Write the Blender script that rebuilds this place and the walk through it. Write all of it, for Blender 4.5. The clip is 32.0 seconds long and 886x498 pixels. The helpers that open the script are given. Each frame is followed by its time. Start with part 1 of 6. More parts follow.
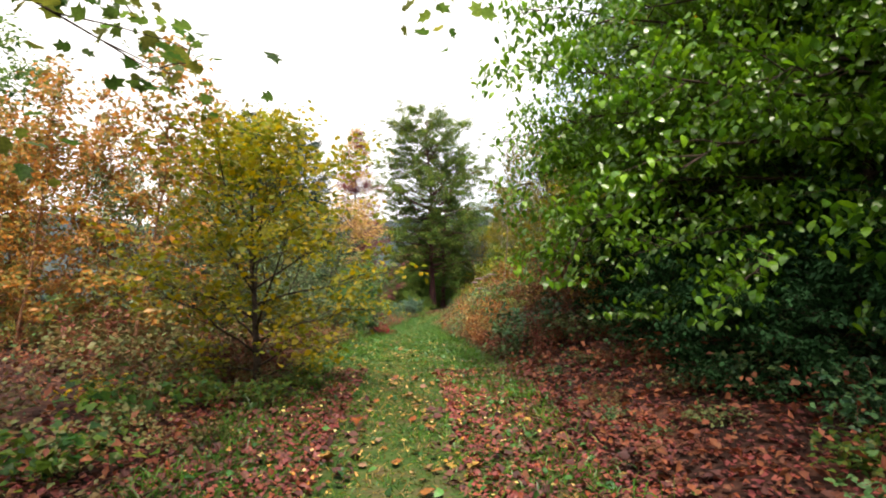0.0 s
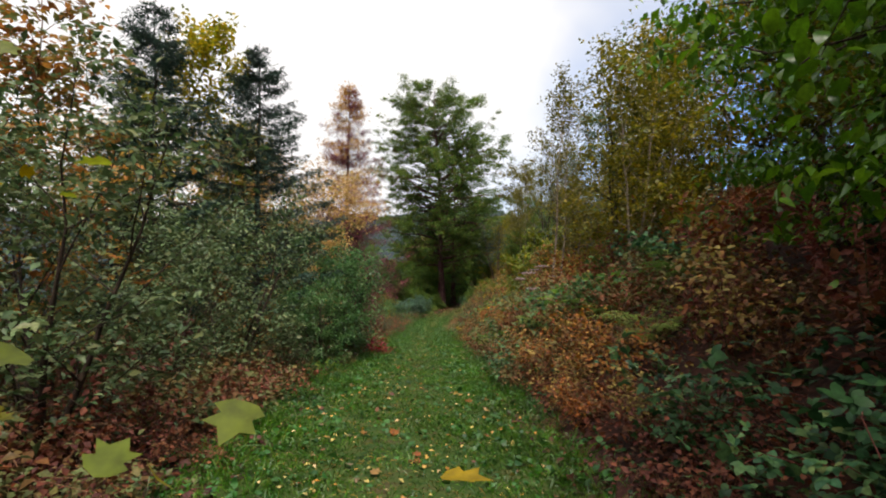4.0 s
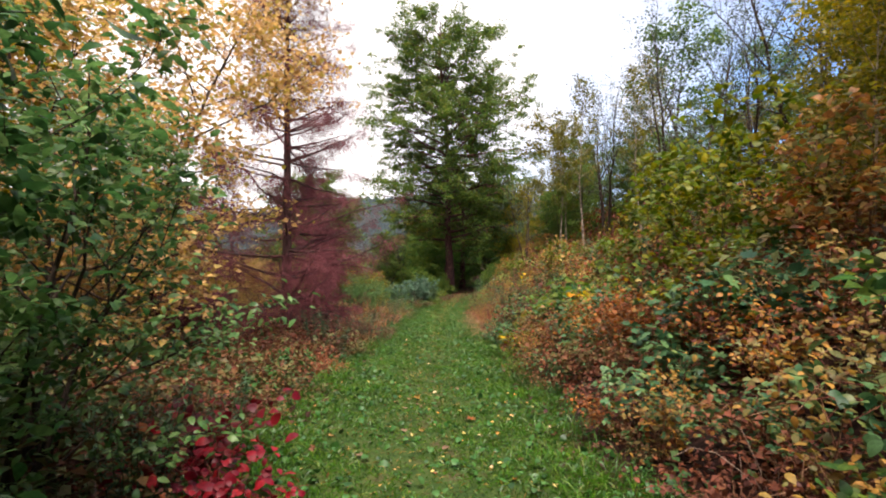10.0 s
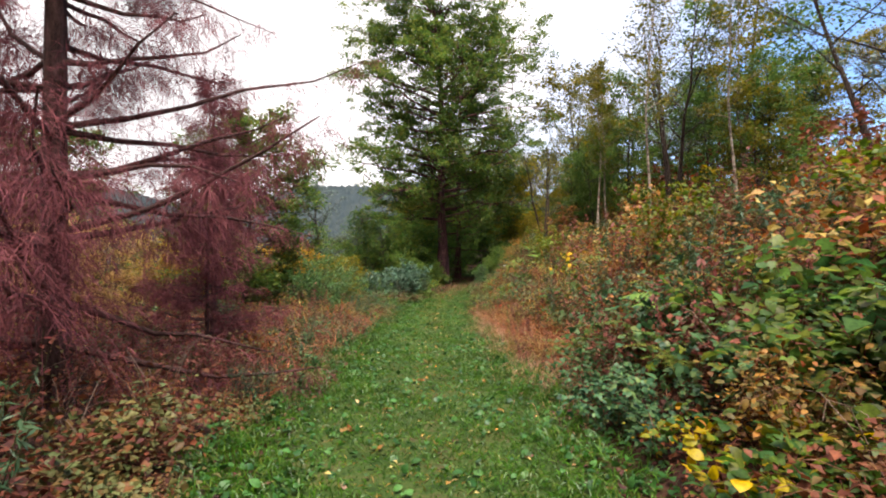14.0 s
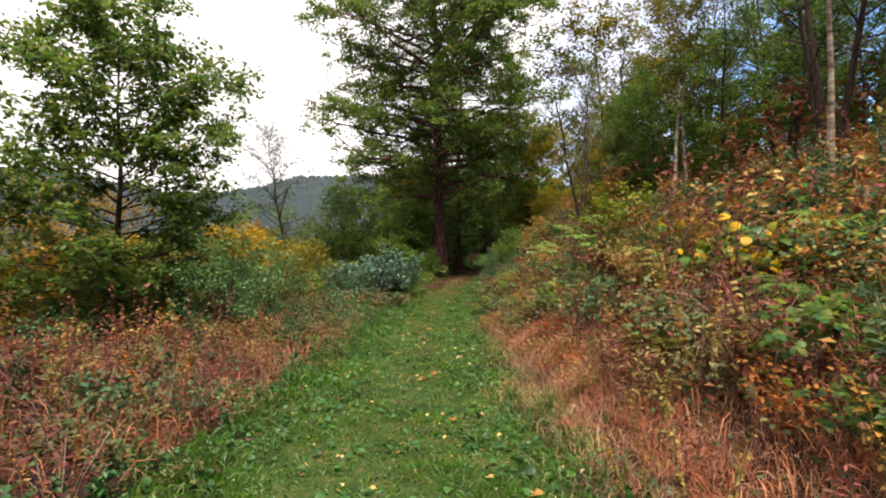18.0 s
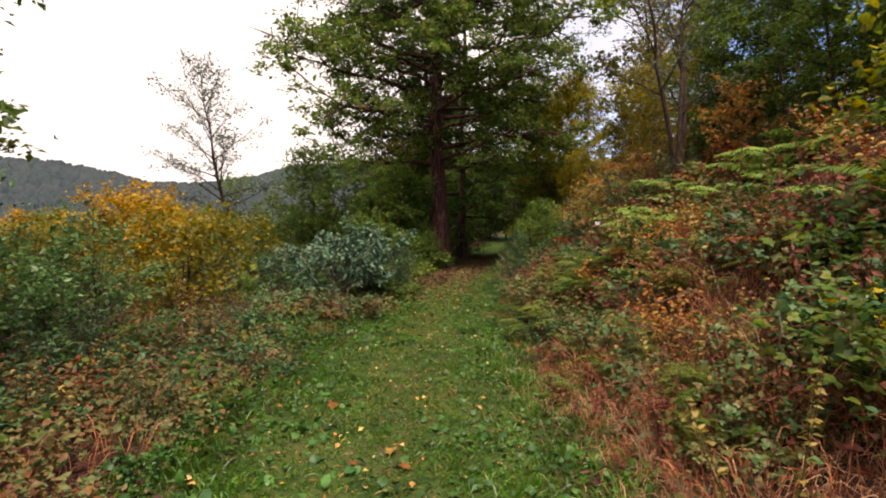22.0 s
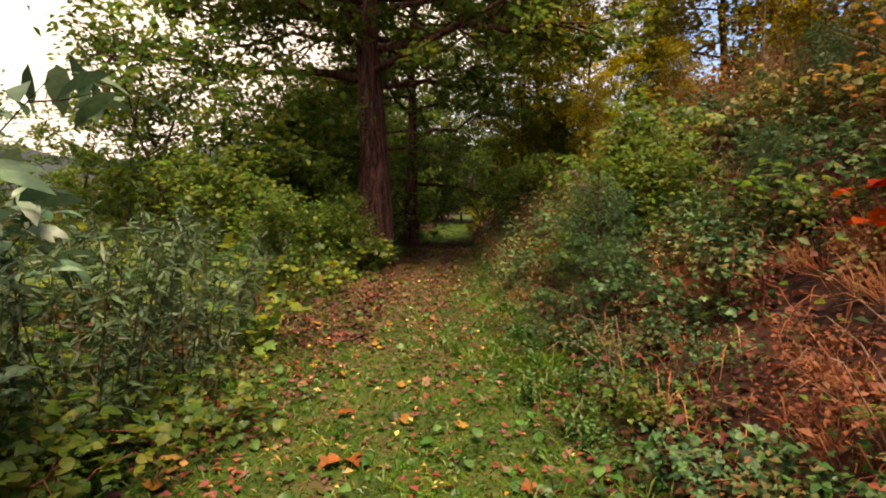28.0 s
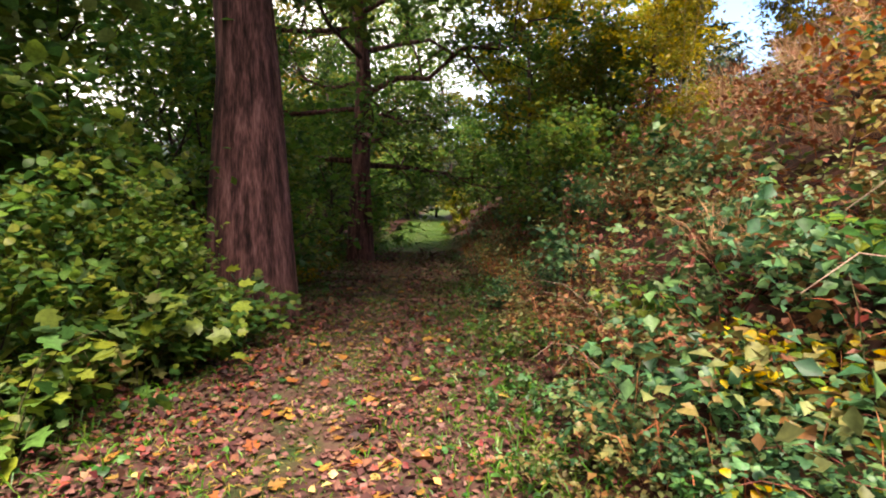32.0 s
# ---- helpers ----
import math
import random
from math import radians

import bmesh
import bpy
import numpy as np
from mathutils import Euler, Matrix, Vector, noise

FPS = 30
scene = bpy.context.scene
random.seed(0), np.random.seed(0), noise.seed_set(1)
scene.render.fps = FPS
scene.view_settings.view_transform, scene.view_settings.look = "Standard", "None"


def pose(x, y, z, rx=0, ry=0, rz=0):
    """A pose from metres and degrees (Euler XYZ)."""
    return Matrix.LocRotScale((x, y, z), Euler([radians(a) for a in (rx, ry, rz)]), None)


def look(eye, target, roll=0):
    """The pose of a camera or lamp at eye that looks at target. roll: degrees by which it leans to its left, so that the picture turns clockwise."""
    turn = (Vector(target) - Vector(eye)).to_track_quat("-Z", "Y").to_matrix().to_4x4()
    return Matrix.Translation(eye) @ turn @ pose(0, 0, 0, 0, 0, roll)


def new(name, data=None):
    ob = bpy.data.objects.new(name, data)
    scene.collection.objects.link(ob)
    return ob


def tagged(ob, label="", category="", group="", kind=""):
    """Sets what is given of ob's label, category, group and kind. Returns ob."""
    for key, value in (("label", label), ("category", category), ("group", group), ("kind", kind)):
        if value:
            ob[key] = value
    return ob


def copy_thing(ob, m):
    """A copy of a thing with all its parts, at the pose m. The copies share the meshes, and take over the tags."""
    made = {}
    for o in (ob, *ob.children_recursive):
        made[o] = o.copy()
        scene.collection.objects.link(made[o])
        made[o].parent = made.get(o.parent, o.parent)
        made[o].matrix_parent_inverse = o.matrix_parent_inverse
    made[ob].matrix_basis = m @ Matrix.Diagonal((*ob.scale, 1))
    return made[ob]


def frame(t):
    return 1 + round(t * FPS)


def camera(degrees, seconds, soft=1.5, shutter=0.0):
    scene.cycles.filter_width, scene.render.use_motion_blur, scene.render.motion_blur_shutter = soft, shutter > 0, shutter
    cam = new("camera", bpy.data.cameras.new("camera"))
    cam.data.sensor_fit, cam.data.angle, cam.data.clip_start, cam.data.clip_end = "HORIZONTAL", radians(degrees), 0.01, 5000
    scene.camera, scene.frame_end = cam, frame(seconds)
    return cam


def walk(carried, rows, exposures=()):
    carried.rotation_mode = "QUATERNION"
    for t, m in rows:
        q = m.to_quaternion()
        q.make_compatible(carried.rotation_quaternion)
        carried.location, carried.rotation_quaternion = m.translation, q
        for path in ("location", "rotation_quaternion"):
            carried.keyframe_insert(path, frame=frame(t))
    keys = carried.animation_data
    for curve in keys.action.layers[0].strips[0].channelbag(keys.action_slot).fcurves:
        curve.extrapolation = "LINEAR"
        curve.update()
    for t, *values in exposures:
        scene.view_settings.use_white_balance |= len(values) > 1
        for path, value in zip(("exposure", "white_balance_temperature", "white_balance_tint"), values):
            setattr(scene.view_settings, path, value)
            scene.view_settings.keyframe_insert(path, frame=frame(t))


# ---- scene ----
# Camera and walk: one row a second, then the gentle right turn at the end.
cam = camera(80.0, 32.0, soft=2.0)

PATH = [
    (0, (-0.000, 0.000, 1.400), (0.066, 9.980, 2.024), 0.09),
    (0.5, (-0.062, 0.859, 1.410), (-0.005, 10.839, 2.035), 0.01),
    (1, (-0.126, 1.721, 1.420), (-0.098, 11.701, 2.049), -0.06),
    (1.5, (-0.181, 2.581, 1.424), (-0.176, 12.562, 2.034), -0.09),
    (2, (-0.208, 3.430, 1.446), (-0.210, 13.412, 2.045), -0.12),
    (2.5, (-0.233, 4.271, 1.460), (-0.254, 14.254, 2.041), -0.12),
    (3, (-0.268, 5.122, 1.451), (-0.317, 15.106, 2.013), -0.09),
    (3.5, (-0.311, 5.993, 1.438), (-0.365, 15.977, 1.991), -0.07),
    (5.5, (-0.566, 9.767, 1.360), (-0.657, 19.757, 1.807), -0.34),
    (6, (-0.617, 10.798, 1.330), (-0.710, 20.789, 1.749), -0.38),
    (6.5, (-0.667, 11.857, 1.282), (-0.757, 21.849, 1.675), -0.37),
    (7, (-0.729, 12.930, 1.222), (-0.824, 22.922, 1.594), -0.32),
    (7.5, (-0.788, 13.984, 1.151), (-0.884, 23.978, 1.494), -0.24),
    (8, (-0.843, 15.017, 1.074), (-0.946, 25.011, 1.393), -0.14),
    (8.5, (-0.877, 16.049, 0.991), (-0.972, 26.045, 1.285), -0.09),
    (9, (-0.906, 17.106, 0.905), (-1.003, 27.102, 1.181), -0.09),
    (9.5, (-0.927, 18.185, 0.820), (-1.028, 28.181, 1.083), -0.09),
    (10, (-0.977, 19.284, 0.753), (-1.086, 29.281, 1.001), -0.08),
    (10.5, (-1.037, 20.357, 0.688), (-1.152, 30.354, 0.906), -0.08),
    (11, (-1.100, 21.439, 0.623), (-1.232, 31.437, 0.803), -0.06),
    (11.5, (-1.138, 22.542, 0.563), (-1.264, 32.541, 0.707), -0.02),
    (12, (-1.171, 23.639, 0.516), (-1.271, 33.638, 0.644), -0.01),
    (12.5, (-1.190, 24.707, 0.471), (-1.226, 34.706, 0.593), -0.01),
    (13, (-1.215, 25.748, 0.410), (-1.218, 35.747, 0.506), 0.01),
    (13.5, (-1.236, 26.794, 0.343), (-1.203, 36.794, 0.423), 0.09),
    (14, (-1.254, 27.840, 0.267), (-1.173, 37.839, 0.331), 0.21),
    (14.5, (-1.247, 28.855, 0.196), (-1.149, 38.854, 0.255), 0.23),
    (15, (-1.256, 29.842, 0.129), (-1.158, 39.841, 0.175), 0.22),
    (15.5, (-1.238, 30.810, 0.083), (-1.145, 40.809, 0.114), 0.22),
    (17.5, (-1.125, 34.828, -0.025), (-1.015, 44.828, -0.099), 0.01),
    (18, (-1.114, 35.803, -0.076), (-0.992, 45.802, -0.179), -0.05),
    (18.5, (-1.088, 36.753, -0.118), (-0.950, 46.751, -0.240), -0.08),
    (19, (-1.094, 37.692, -0.174), (-0.958, 47.691, -0.312), -0.06),
    (19.5, (-1.087, 38.631, -0.252), (-0.962, 48.629, -0.391), 0.02),
    (20, (-1.096, 39.601, -0.323), (-0.980, 49.600, -0.480), 0.02),
    (20.5, (-1.095, 40.577, -0.374), (-0.986, 50.575, -0.556), -0.07),
    (21, (-1.092, 41.556, -0.429), (-1.003, 51.553, -0.645), -0.17),
    (21.5, (-1.099, 42.524, -0.485), (-0.996, 52.521, -0.732), -0.22),
    (22, (-1.135, 43.502, -0.544), (-0.995, 53.497, -0.834), -0.23),
    (22.5, (-1.158, 44.486, -0.594), (-0.915, 54.478, -0.913), -0.21),
    (23, (-1.174, 45.440, -0.652), (-0.801, 55.427, -0.999), -0.22),
    (23.5, (-1.154, 46.334, -0.714), (-0.615, 56.312, -1.097), -0.25),
    (24, (-1.122, 47.207, -0.767), (-0.440, 57.176, -1.176), -0.28),
    (24.5, (-1.090, 48.133, -0.815), (-0.280, 58.091, -1.253), -0.25),
    (25, (-1.066, 49.099, -0.860), (-0.153, 59.047, -1.309), -0.19),
    (25.5, (-1.036, 50.063, -0.900), (-0.071, 60.006, -1.370), -0.15),
    (27.5, (-0.849, 53.668, -0.890), (0.256, 63.591, -1.460), 0.02),
    (28, (-0.758, 54.635, -0.880), (0.416, 64.547, -1.483), 0.07),
    (28.5, (-0.636, 55.619, -0.875), (0.635, 65.519, -1.492), 0.17),
    (29, (-0.531, 56.589, -0.879), (0.805, 66.479, -1.526), 0.25),
    (29.5, (-0.416, 57.548, -0.871), (0.976, 67.429, -1.522), 0.33),
    (30, (-0.310, 58.508, -0.857), (1.093, 68.388, -1.506), 0.35),
    (30.5, (-0.127, 59.447, -0.841), (1.306, 69.321, -1.509), 0.33),
    (31, (0.041, 60.396, -0.804), (1.529, 70.262, -1.478), 0.26),
    (31.5, (0.214, 61.322, -0.778), (1.803, 71.171, -1.467), 0.19),
    (32, (0.355, 62.222, -0.771), (2.003, 72.060, -1.474), 0.04),
]
walk(cam, [(t, look(e, p, r)) for t, e, p, r in PATH], exposures=[(0.0, 1.5, 7400, 11), (3.0, 0.88, 7200, 10), (6.0, 0.22, 6900, 10), (8.0, 0.58, 7600, 13), (9.5, 1.1, 7300, 15), (13.0, 1.25, 7100, 15), (17.5, 1.2, 7300, 15), (19.0, 0.88, 7500, 16), (20.0, 0.78, 7700, 20), (24.0, 0.94, 8500, 22), (25.5, 1.06, 9000, 23), (28.0, 1.2, 10600, 22), (30.0, 1.82, 9000, 8), (32.0, 2.25, 7900, 15)])

# ---- world and light ----
SUN_ELEV, SUN_AZ = 64.0, 165.0
world = bpy.data.worlds.new("overcast_sky")
scene.world = world
world.use_nodes = True
wn, wl = world.node_tree.nodes, world.node_tree.links
wn.clear()
w_out = wn.new("ShaderNodeOutputWorld")
w_bg = wn.new("ShaderNodeBackground")
w_bg.inputs["Strength"].default_value = 0.062
w_sky = wn.new("ShaderNodeTexSky")
w_sky.sky_type = 'NISHITA'
w_sky.sun_disc = False
w_sky.sun_elevation = radians(SUN_ELEV)
w_sky.sun_rotation = radians(SUN_AZ)
w_tc = wn.new("ShaderNodeTexCoord")
w_noise = wn.new("ShaderNodeTexNoise")
w_noise.inputs["Scale"].default_value = 1.6
w_noise.inputs["Detail"].default_value = 5.0
w_map = wn.new("ShaderNodeMapRange")
w_map.inputs["From Min"].default_value = 0.30
w_map.inputs["From Max"].default_value = 0.58
# the cover breaks up towards the east
w_sep = wn.new("ShaderNodeSeparateXYZ")
w_ease = wn.new("ShaderNodeMath")
w_ease.operation = 'MULTIPLY_ADD'
w_ease.inputs[1].default_value = -0.5
w_mix = wn.new("ShaderNodeMixRGB")
w_mix.inputs["Color2"].default_value = (11.5, 11.8, 12.6, 1.0)
wl.new(w_tc.outputs["Generated"], w_noise.inputs["Vector"])
wl.new(w_tc.outputs["Generated"], w_sep.inputs["Vector"])
wl.new(w_sep.outputs["X"], w_ease.inputs[0])
wl.new(w_noise.outputs["Fac"], w_ease.inputs[2])
wl.new(w_ease.outputs[0], w_map.inputs["Value"])
wl.new(w_map.outputs["Result"], w_mix.inputs["Fac"])
w_dim = wn.new("ShaderNodeMixRGB")
w_dim.blend_type = 'MULTIPLY'
w_dim.inputs["Fac"].default_value = 1.0
w_dim.inputs["Color2"].default_value = (1.5, 2.0, 2.6, 1.0)
wl.new(w_sky.outputs["Color"], w_dim.inputs["Color1"])
wl.new(w_dim.outputs["Color"], w_mix.inputs["Color1"])
wl.new(w_mix.outputs["Color"], w_bg.inputs["Color"])
wl.new(w_bg.outputs["Background"], w_out.inputs["Surface"])
sun = new("sun", bpy.data.lights.new("sun", 'SUN'))
sun.data.energy = 4.6
sun.data.angle = radians(24)
sun.data.color = (1.0, 0.95, 0.88)
az, el = radians(SUN_AZ), radians(SUN_ELEV)
sun_dir = Vector((math.sin(az) * math.cos(el), math.cos(az) * math.cos(el), math.sin(el)))
sun.matrix_basis = look(sun_dir * 50, (0, 0, 0))


# ---- materials ----
def ramp_fill(node, colours, step=False):
    cr = node.color_ramp
    while len(cr.elements) > 1:
        cr.elements.remove(cr.elements[-1])
    n = len(colours)
    for i, c in enumerate(colours):
        e = cr.elements[0] if i == 0 else cr.elements.new(i / max(1, n - (0 if step else 1)))
        e.position = i / max(1, n - (0 if step else 1))
        e.color = (*c, 1)


def leaf_material(name, colours, thin=0.35, rough=0.5, spread=0.75, gloss=0.4):
    """Leaves: hue varies leaf by leaf and plant by plant, with veins and blotches; light shines through."""
    m = bpy.data.materials.new(name)
    m.use_nodes = True
    N, L = m.node_tree.nodes, m.node_tree.links
    N.clear()
    out = N.new("ShaderNodeOutputMaterial")
    geo, info = N.new("ShaderNodeNewGeometry"), N.new("ShaderNodeObjectInfo")
    tc = N.new("ShaderNodeTexCoord")
    mixr = N.new("ShaderNodeMath")
    mixr.operation = 'MULTIPLY_ADD'
    mixr.inputs[1].default_value = spread
    off = N.new("ShaderNodeMath")
    off.operation = 'MULTIPLY'
    off.inputs[1].default_value = 1.0 - spread
    L.new(info.outputs["Random"], off.inputs[0])
    L.new(geo.outputs["Random Per Island"], mixr.inputs[0])
    L.new(off.outputs[0], mixr.inputs[2])
    ramp = N.new("ShaderNodeValToRGB")
    ramp_fill(ramp, colours)
    L.new(mixr.outputs[0], ramp.inputs["Fac"])
    blot = N.new("ShaderNodeTexNoise")
    blot.inputs["Scale"].default_value = 45.0
    blot.inputs["Detail"].default_value = 4.0
    L.new(tc.outputs["Object"], blot.inputs["Vector"])
    val = N.new("ShaderNodeMapRange")
    val.inputs["From Min"].default_value = 0.3
    val.inputs["From Max"].default_value = 0.7
    val.inputs["To Min"].default_value = 0.7
    val.inputs["To Max"].default_value = 1.3
    L.new(blot.outputs["Fac"], val.inputs["Value"])
    broad = N.new("ShaderNodeTexNoise")
    broad.inputs["Scale"].default_value = 2.3
    broad.inputs["Detail"].default_value = 2.0
    L.new(tc.outputs["Object"], broad.inputs["Vector"])
    tone = N.new("ShaderNodeMapRange")
    tone.inputs["From Min"].default_value = 0.3
    tone.inputs["From Max"].default_value = 0.7
    tone.inputs["To Min"].default_value = 0.6
    tone.inputs["To Max"].default_value = 1.4
    L.new(broad.outputs["Fac"], tone.inputs["Value"])
    both = N.new("ShaderNodeMath")
    both.operation = 'MULTIPLY'
    L.new(val.outputs["Result"], both.inputs[0])
    L.new(tone.outputs["Result"], both.inputs[1])
    hsv = N.new("ShaderNodeHueSaturation")
    L.new(ramp.outputs["Color"], hsv.inputs["Color"])
    hsv.inputs["Saturation"].default_value = 1.1
    L.new(both.outputs[0], hsv.inputs["Value"])
    bsdf = N.new("ShaderNodeBsdfPrincipled")
    bsdf.inputs["Roughness"].default_value = rough
    bsdf.inputs["Specular IOR Level"].default_value = gloss
    L.new(hsv.outputs["Color"], bsdf.inputs["Base Color"])
    tr = N.new("ShaderNodeBsdfTranslucent")
    L.new(hsv.outputs["Color"], tr.inputs["Color"])
    mx = N.new("ShaderNodeMixShader")
    mx.inputs["Fac"].default_value = thin
    L.new(bsdf.outputs[0], mx.inputs[1])
    L.new(tr.outputs[0], mx.inputs[2])
    L.new(mx.outputs[0], out.inputs["Surface"])
    return m


def rough_material(name, colours, scale=6.0, rough=0.9, bump=0.5, stretch=(1, 1, 1), fine=60.0, gloss=0.2):
    """Bark, soil, dead stems: two scales of noise in colour and relief."""
    m = bpy.data.materials.new(name)
    m.use_nodes = True
    N, L = m.node_tree.nodes, m.node_tree.links
    bsdf = N["Principled BSDF"]
    tc, mp = N.new("ShaderNodeTexCoord"), N.new("ShaderNodeMapping")
    mp.inputs["Scale"].default_value = stretch
    L.new(tc.outputs["Object"], mp.inputs["Vector"])
    a, b = N.new("ShaderNodeTexNoise"), N.new("ShaderNodeTexNoise")
    a.inputs["Scale"].default_value, a.inputs["Detail"].default_value = scale, 6.0
    b.inputs["Scale"].default_value, b.inputs["Detail"].default_value = fine, 4.0
    for n in (a, b):
        L.new(mp.outputs["Vector"], n.inputs["Vector"])
    add = N.new("ShaderNodeMath")
    add.operation = 'MULTIPLY_ADD'
    add.inputs[1].default_value = 0.45
    L.new(b.outputs["Fac"], add.inputs[0])
    sc = N.new("ShaderNodeMath")
    sc.operation = 'MULTIPLY'
    sc.inputs[1].default_value = 0.6
    L.new(a.outputs["Fac"], sc.inputs[0])
    L.new(sc.outputs[0], add.inputs[2])
    mr = N.new("ShaderNodeMapRange")
    mr.inputs["From Min"].default_value, mr.inputs["From Max"].default_value = 0.38, 0.68
    L.new(add.outputs[0], mr.inputs["Value"])
    ramp = N.new("ShaderNodeValToRGB")
    ramp_fill(ramp, colours)
    L.new(mr.outputs["Result"], ramp.inputs["Fac"])
    L.new(ramp.outputs["Color"], bsdf.inputs["Base Color"])
    bsdf.inputs["Roughness"].default_value = rough
    bsdf.inputs["Specular IOR Level"].default_value = gloss
    bp = N.new("ShaderNodeBump")
    bp.inputs["Strength"].default_value = bump
    bp.inputs["Distance"].default_value = 0.03
    L.new(add.outputs[0], bp.inputs["Height"])
    L.new(bp.outputs["Normal"], bsdf.inputs["Normal"])
    return m


def ground_material():
    """Soil and leaf litter, with short turf where the trodden strip runs, and litter back over it at both ends."""
    m = bpy.data.materials.new("ground_soil_turf")
    m.use_nodes = True
    N, L = m.node_tree.nodes, m.node_tree.links
    bsdf = N["Principled BSDF"]
    tc = N.new("ShaderNodeTexCoord")
    cols = []
    for s, colours in ((9.0, [(0.007, 0.004, 0.003), (0.018, 0.008, 0.006), (0.035, 0.014, 0.010), (0.06, 0.024, 0.015)]),
                       (14.0, [(0.008, 0.018, 0.004), (0.017, 0.038, 0.007), (0.032, 0.055, 0.011), (0.055, 0.058, 0.018)]),
                       (11.0, [(0.012, 0.006, 0.005), (0.028, 0.012, 0.010), (0.048, 0.023, 0.019), (0.055, 0.034, 0.022)])):
        a, b = N.new("ShaderNodeTexNoise"), N.new("ShaderNodeTexVoronoi")
        a.inputs["Scale"].default_value, a.inputs["Detail"].default_value = s * 0.25, 9.0
        b.inputs["Scale"].default_value = s * 2.2
        L.new(tc.outputs["Object"], a.inputs["Vector"])
        L.new(tc.outputs["Object"], b.inputs["Vector"])
        mx = N.new("ShaderNodeMath")
        mx.operation = 'MULTIPLY_ADD'
        mx.inputs[1].default_value = 0.35
        L.new(b.outputs["Distance"], mx.inputs[0])
        L.new(a.outputs["Fac"], mx.inputs[2])
        mr = N.new("ShaderNodeMapRange")
        mr.inputs["From Min"].default_value, mr.inputs["From Max"].default_value = 0.42, 0.88
        L.new(mx.outputs[0], mr.inputs["Value"])
        ramp = N.new("ShaderNodeValToRGB")
        ramp_fill(ramp, colours)
        L.new(mr.outputs["Result"], ramp.inputs["Fac"])
        cols.append((ramp, mx))
    m1, m2 = N.new("ShaderNodeMixRGB"), N.new("ShaderNodeMixRGB")
    edge = N.new("ShaderNodeTexNoise")
    edge.inputs["Scale"].default_value, edge.inputs["Detail"].default_value = 3.5, 5.0
    L.new(tc.outputs["Object"], edge.inputs["Vector"])
    for attr, node in (("turf", m1), ("litter", m2)):
        at = N.new("ShaderNodeAttribute")
        at.attribute_name = attr
        ad = N.new("ShaderNodeMath")
        ad.operation = 'ADD'
        L.new(at.outputs["Fac"], ad.inputs[0])
        L.new(edge.outputs["Fac"], ad.inputs[1])
        mr = N.new("ShaderNodeMapRange")
        mr.inputs["From Min"].default_value, mr.inputs["From Max"].default_value = 0.85, 1.15
        L.new(ad.outputs[0], mr.inputs["Value"])
        L.new(mr.outputs["Result"], node.inputs["Fac"])
    L.new(cols[0][0].outputs["Color"], m1.inputs["Color1"])
    L.new(cols[1][0].outputs["Color"], m1.inputs["Color2"])
    L.new(m1.outputs["Color"], m2.inputs["Color1"])
    L.new(cols[2][0].outputs["Color"], m2.inputs["Color2"])
    L.new(m2.outputs["Color"], bsdf.inputs["Base Color"])
    bsdf.inputs["Roughness"].default_value = 0.95
    bsdf.inputs["Specular IOR Level"].default_value = 0.15
    bp = N.new("ShaderNodeBump")
    bp.inputs["Strength"].default_value, bp.inputs["Distance"].default_value = 0.6, 0.03
    L.new(cols[0][1].outputs[0], bp.inputs["Height"])
    L.new(bp.outputs["Normal"], bsdf.inputs["Normal"])
    return m


M = {}
M["ground"] = ground_material()
M["bark"] = rough_material("bark_oak", [(0.012, 0.005, 0.005), (0.046, 0.019, 0.017), (0.115, 0.048, 0.044), (0.19, 0.09, 0.085)], 5, bump=1.0, stretch=(2.2, 2.2, 0.28), fine=25)
M["bark_dark"] = rough_material("bark_dark", [(0.012, 0.009, 0.007), (0.04, 0.026, 0.02), (0.09, 0.06, 0.045)], 9, bump=0.8, stretch=(2, 2, 0.5))
M["bark_larch"] = rough_material("bark_larch", [(0.018, 0.0084, 0.0072), (0.054, 0.027, 0.024), (0.102, 0.054, 0.051)], 9, bump=0.9, stretch=(2, 2, 0.5))
M["bark_birch"] = rough_material("bark_birch", [(0.04, 0.03, 0.025), (0.22, 0.17, 0.13), (0.42, 0.35, 0.28)], 5, bump=0.3, stretch=(0.6, 0.6, 2.5))
M["twig_larch"] = leaf_material("larch_twigs", [(0.055, 0.020, 0.026), (0.12, 0.042, 0.050), (0.20, 0.078, 0.085), (0.17, 0.066, 0.06)], thin=0.15, rough=0.8, gloss=0.1)
M["stem"] = rough_material("dead_stems", [(0.05, 0.022, 0.012), (0.14, 0.065, 0.035), (0.26, 0.15, 0.09)], 20, bump=0.2)
M["cane"] = rough_material("pale_dry_canes", [(0.072, 0.042, 0.03), (0.156, 0.102, 0.078), (0.24, 0.174, 0.138)], 20, bump=0.2)
M["stem_red"] = rough_material("red_stems", [(0.05, 0.012, 0.012), (0.13, 0.035, 0.028), (0.20, 0.08, 0.05)], 20, bump=0.2)
M["stem_green"] = rough_material("green_stems", [(0.02, 0.02, 0.008), (0.05, 0.05, 0.02), (0.09, 0.075, 0.035)], 20, bump=0.2)
M["beech"] = leaf_material("beech_leaves", [(0.0345, 0.0862, 0.0161), (0.0667, 0.155, 0.0207), (0.115, 0.224, 0.0276), (0.172, 0.276, 0.0391)], thin=0.42, rough=0.32, gloss=0.5)
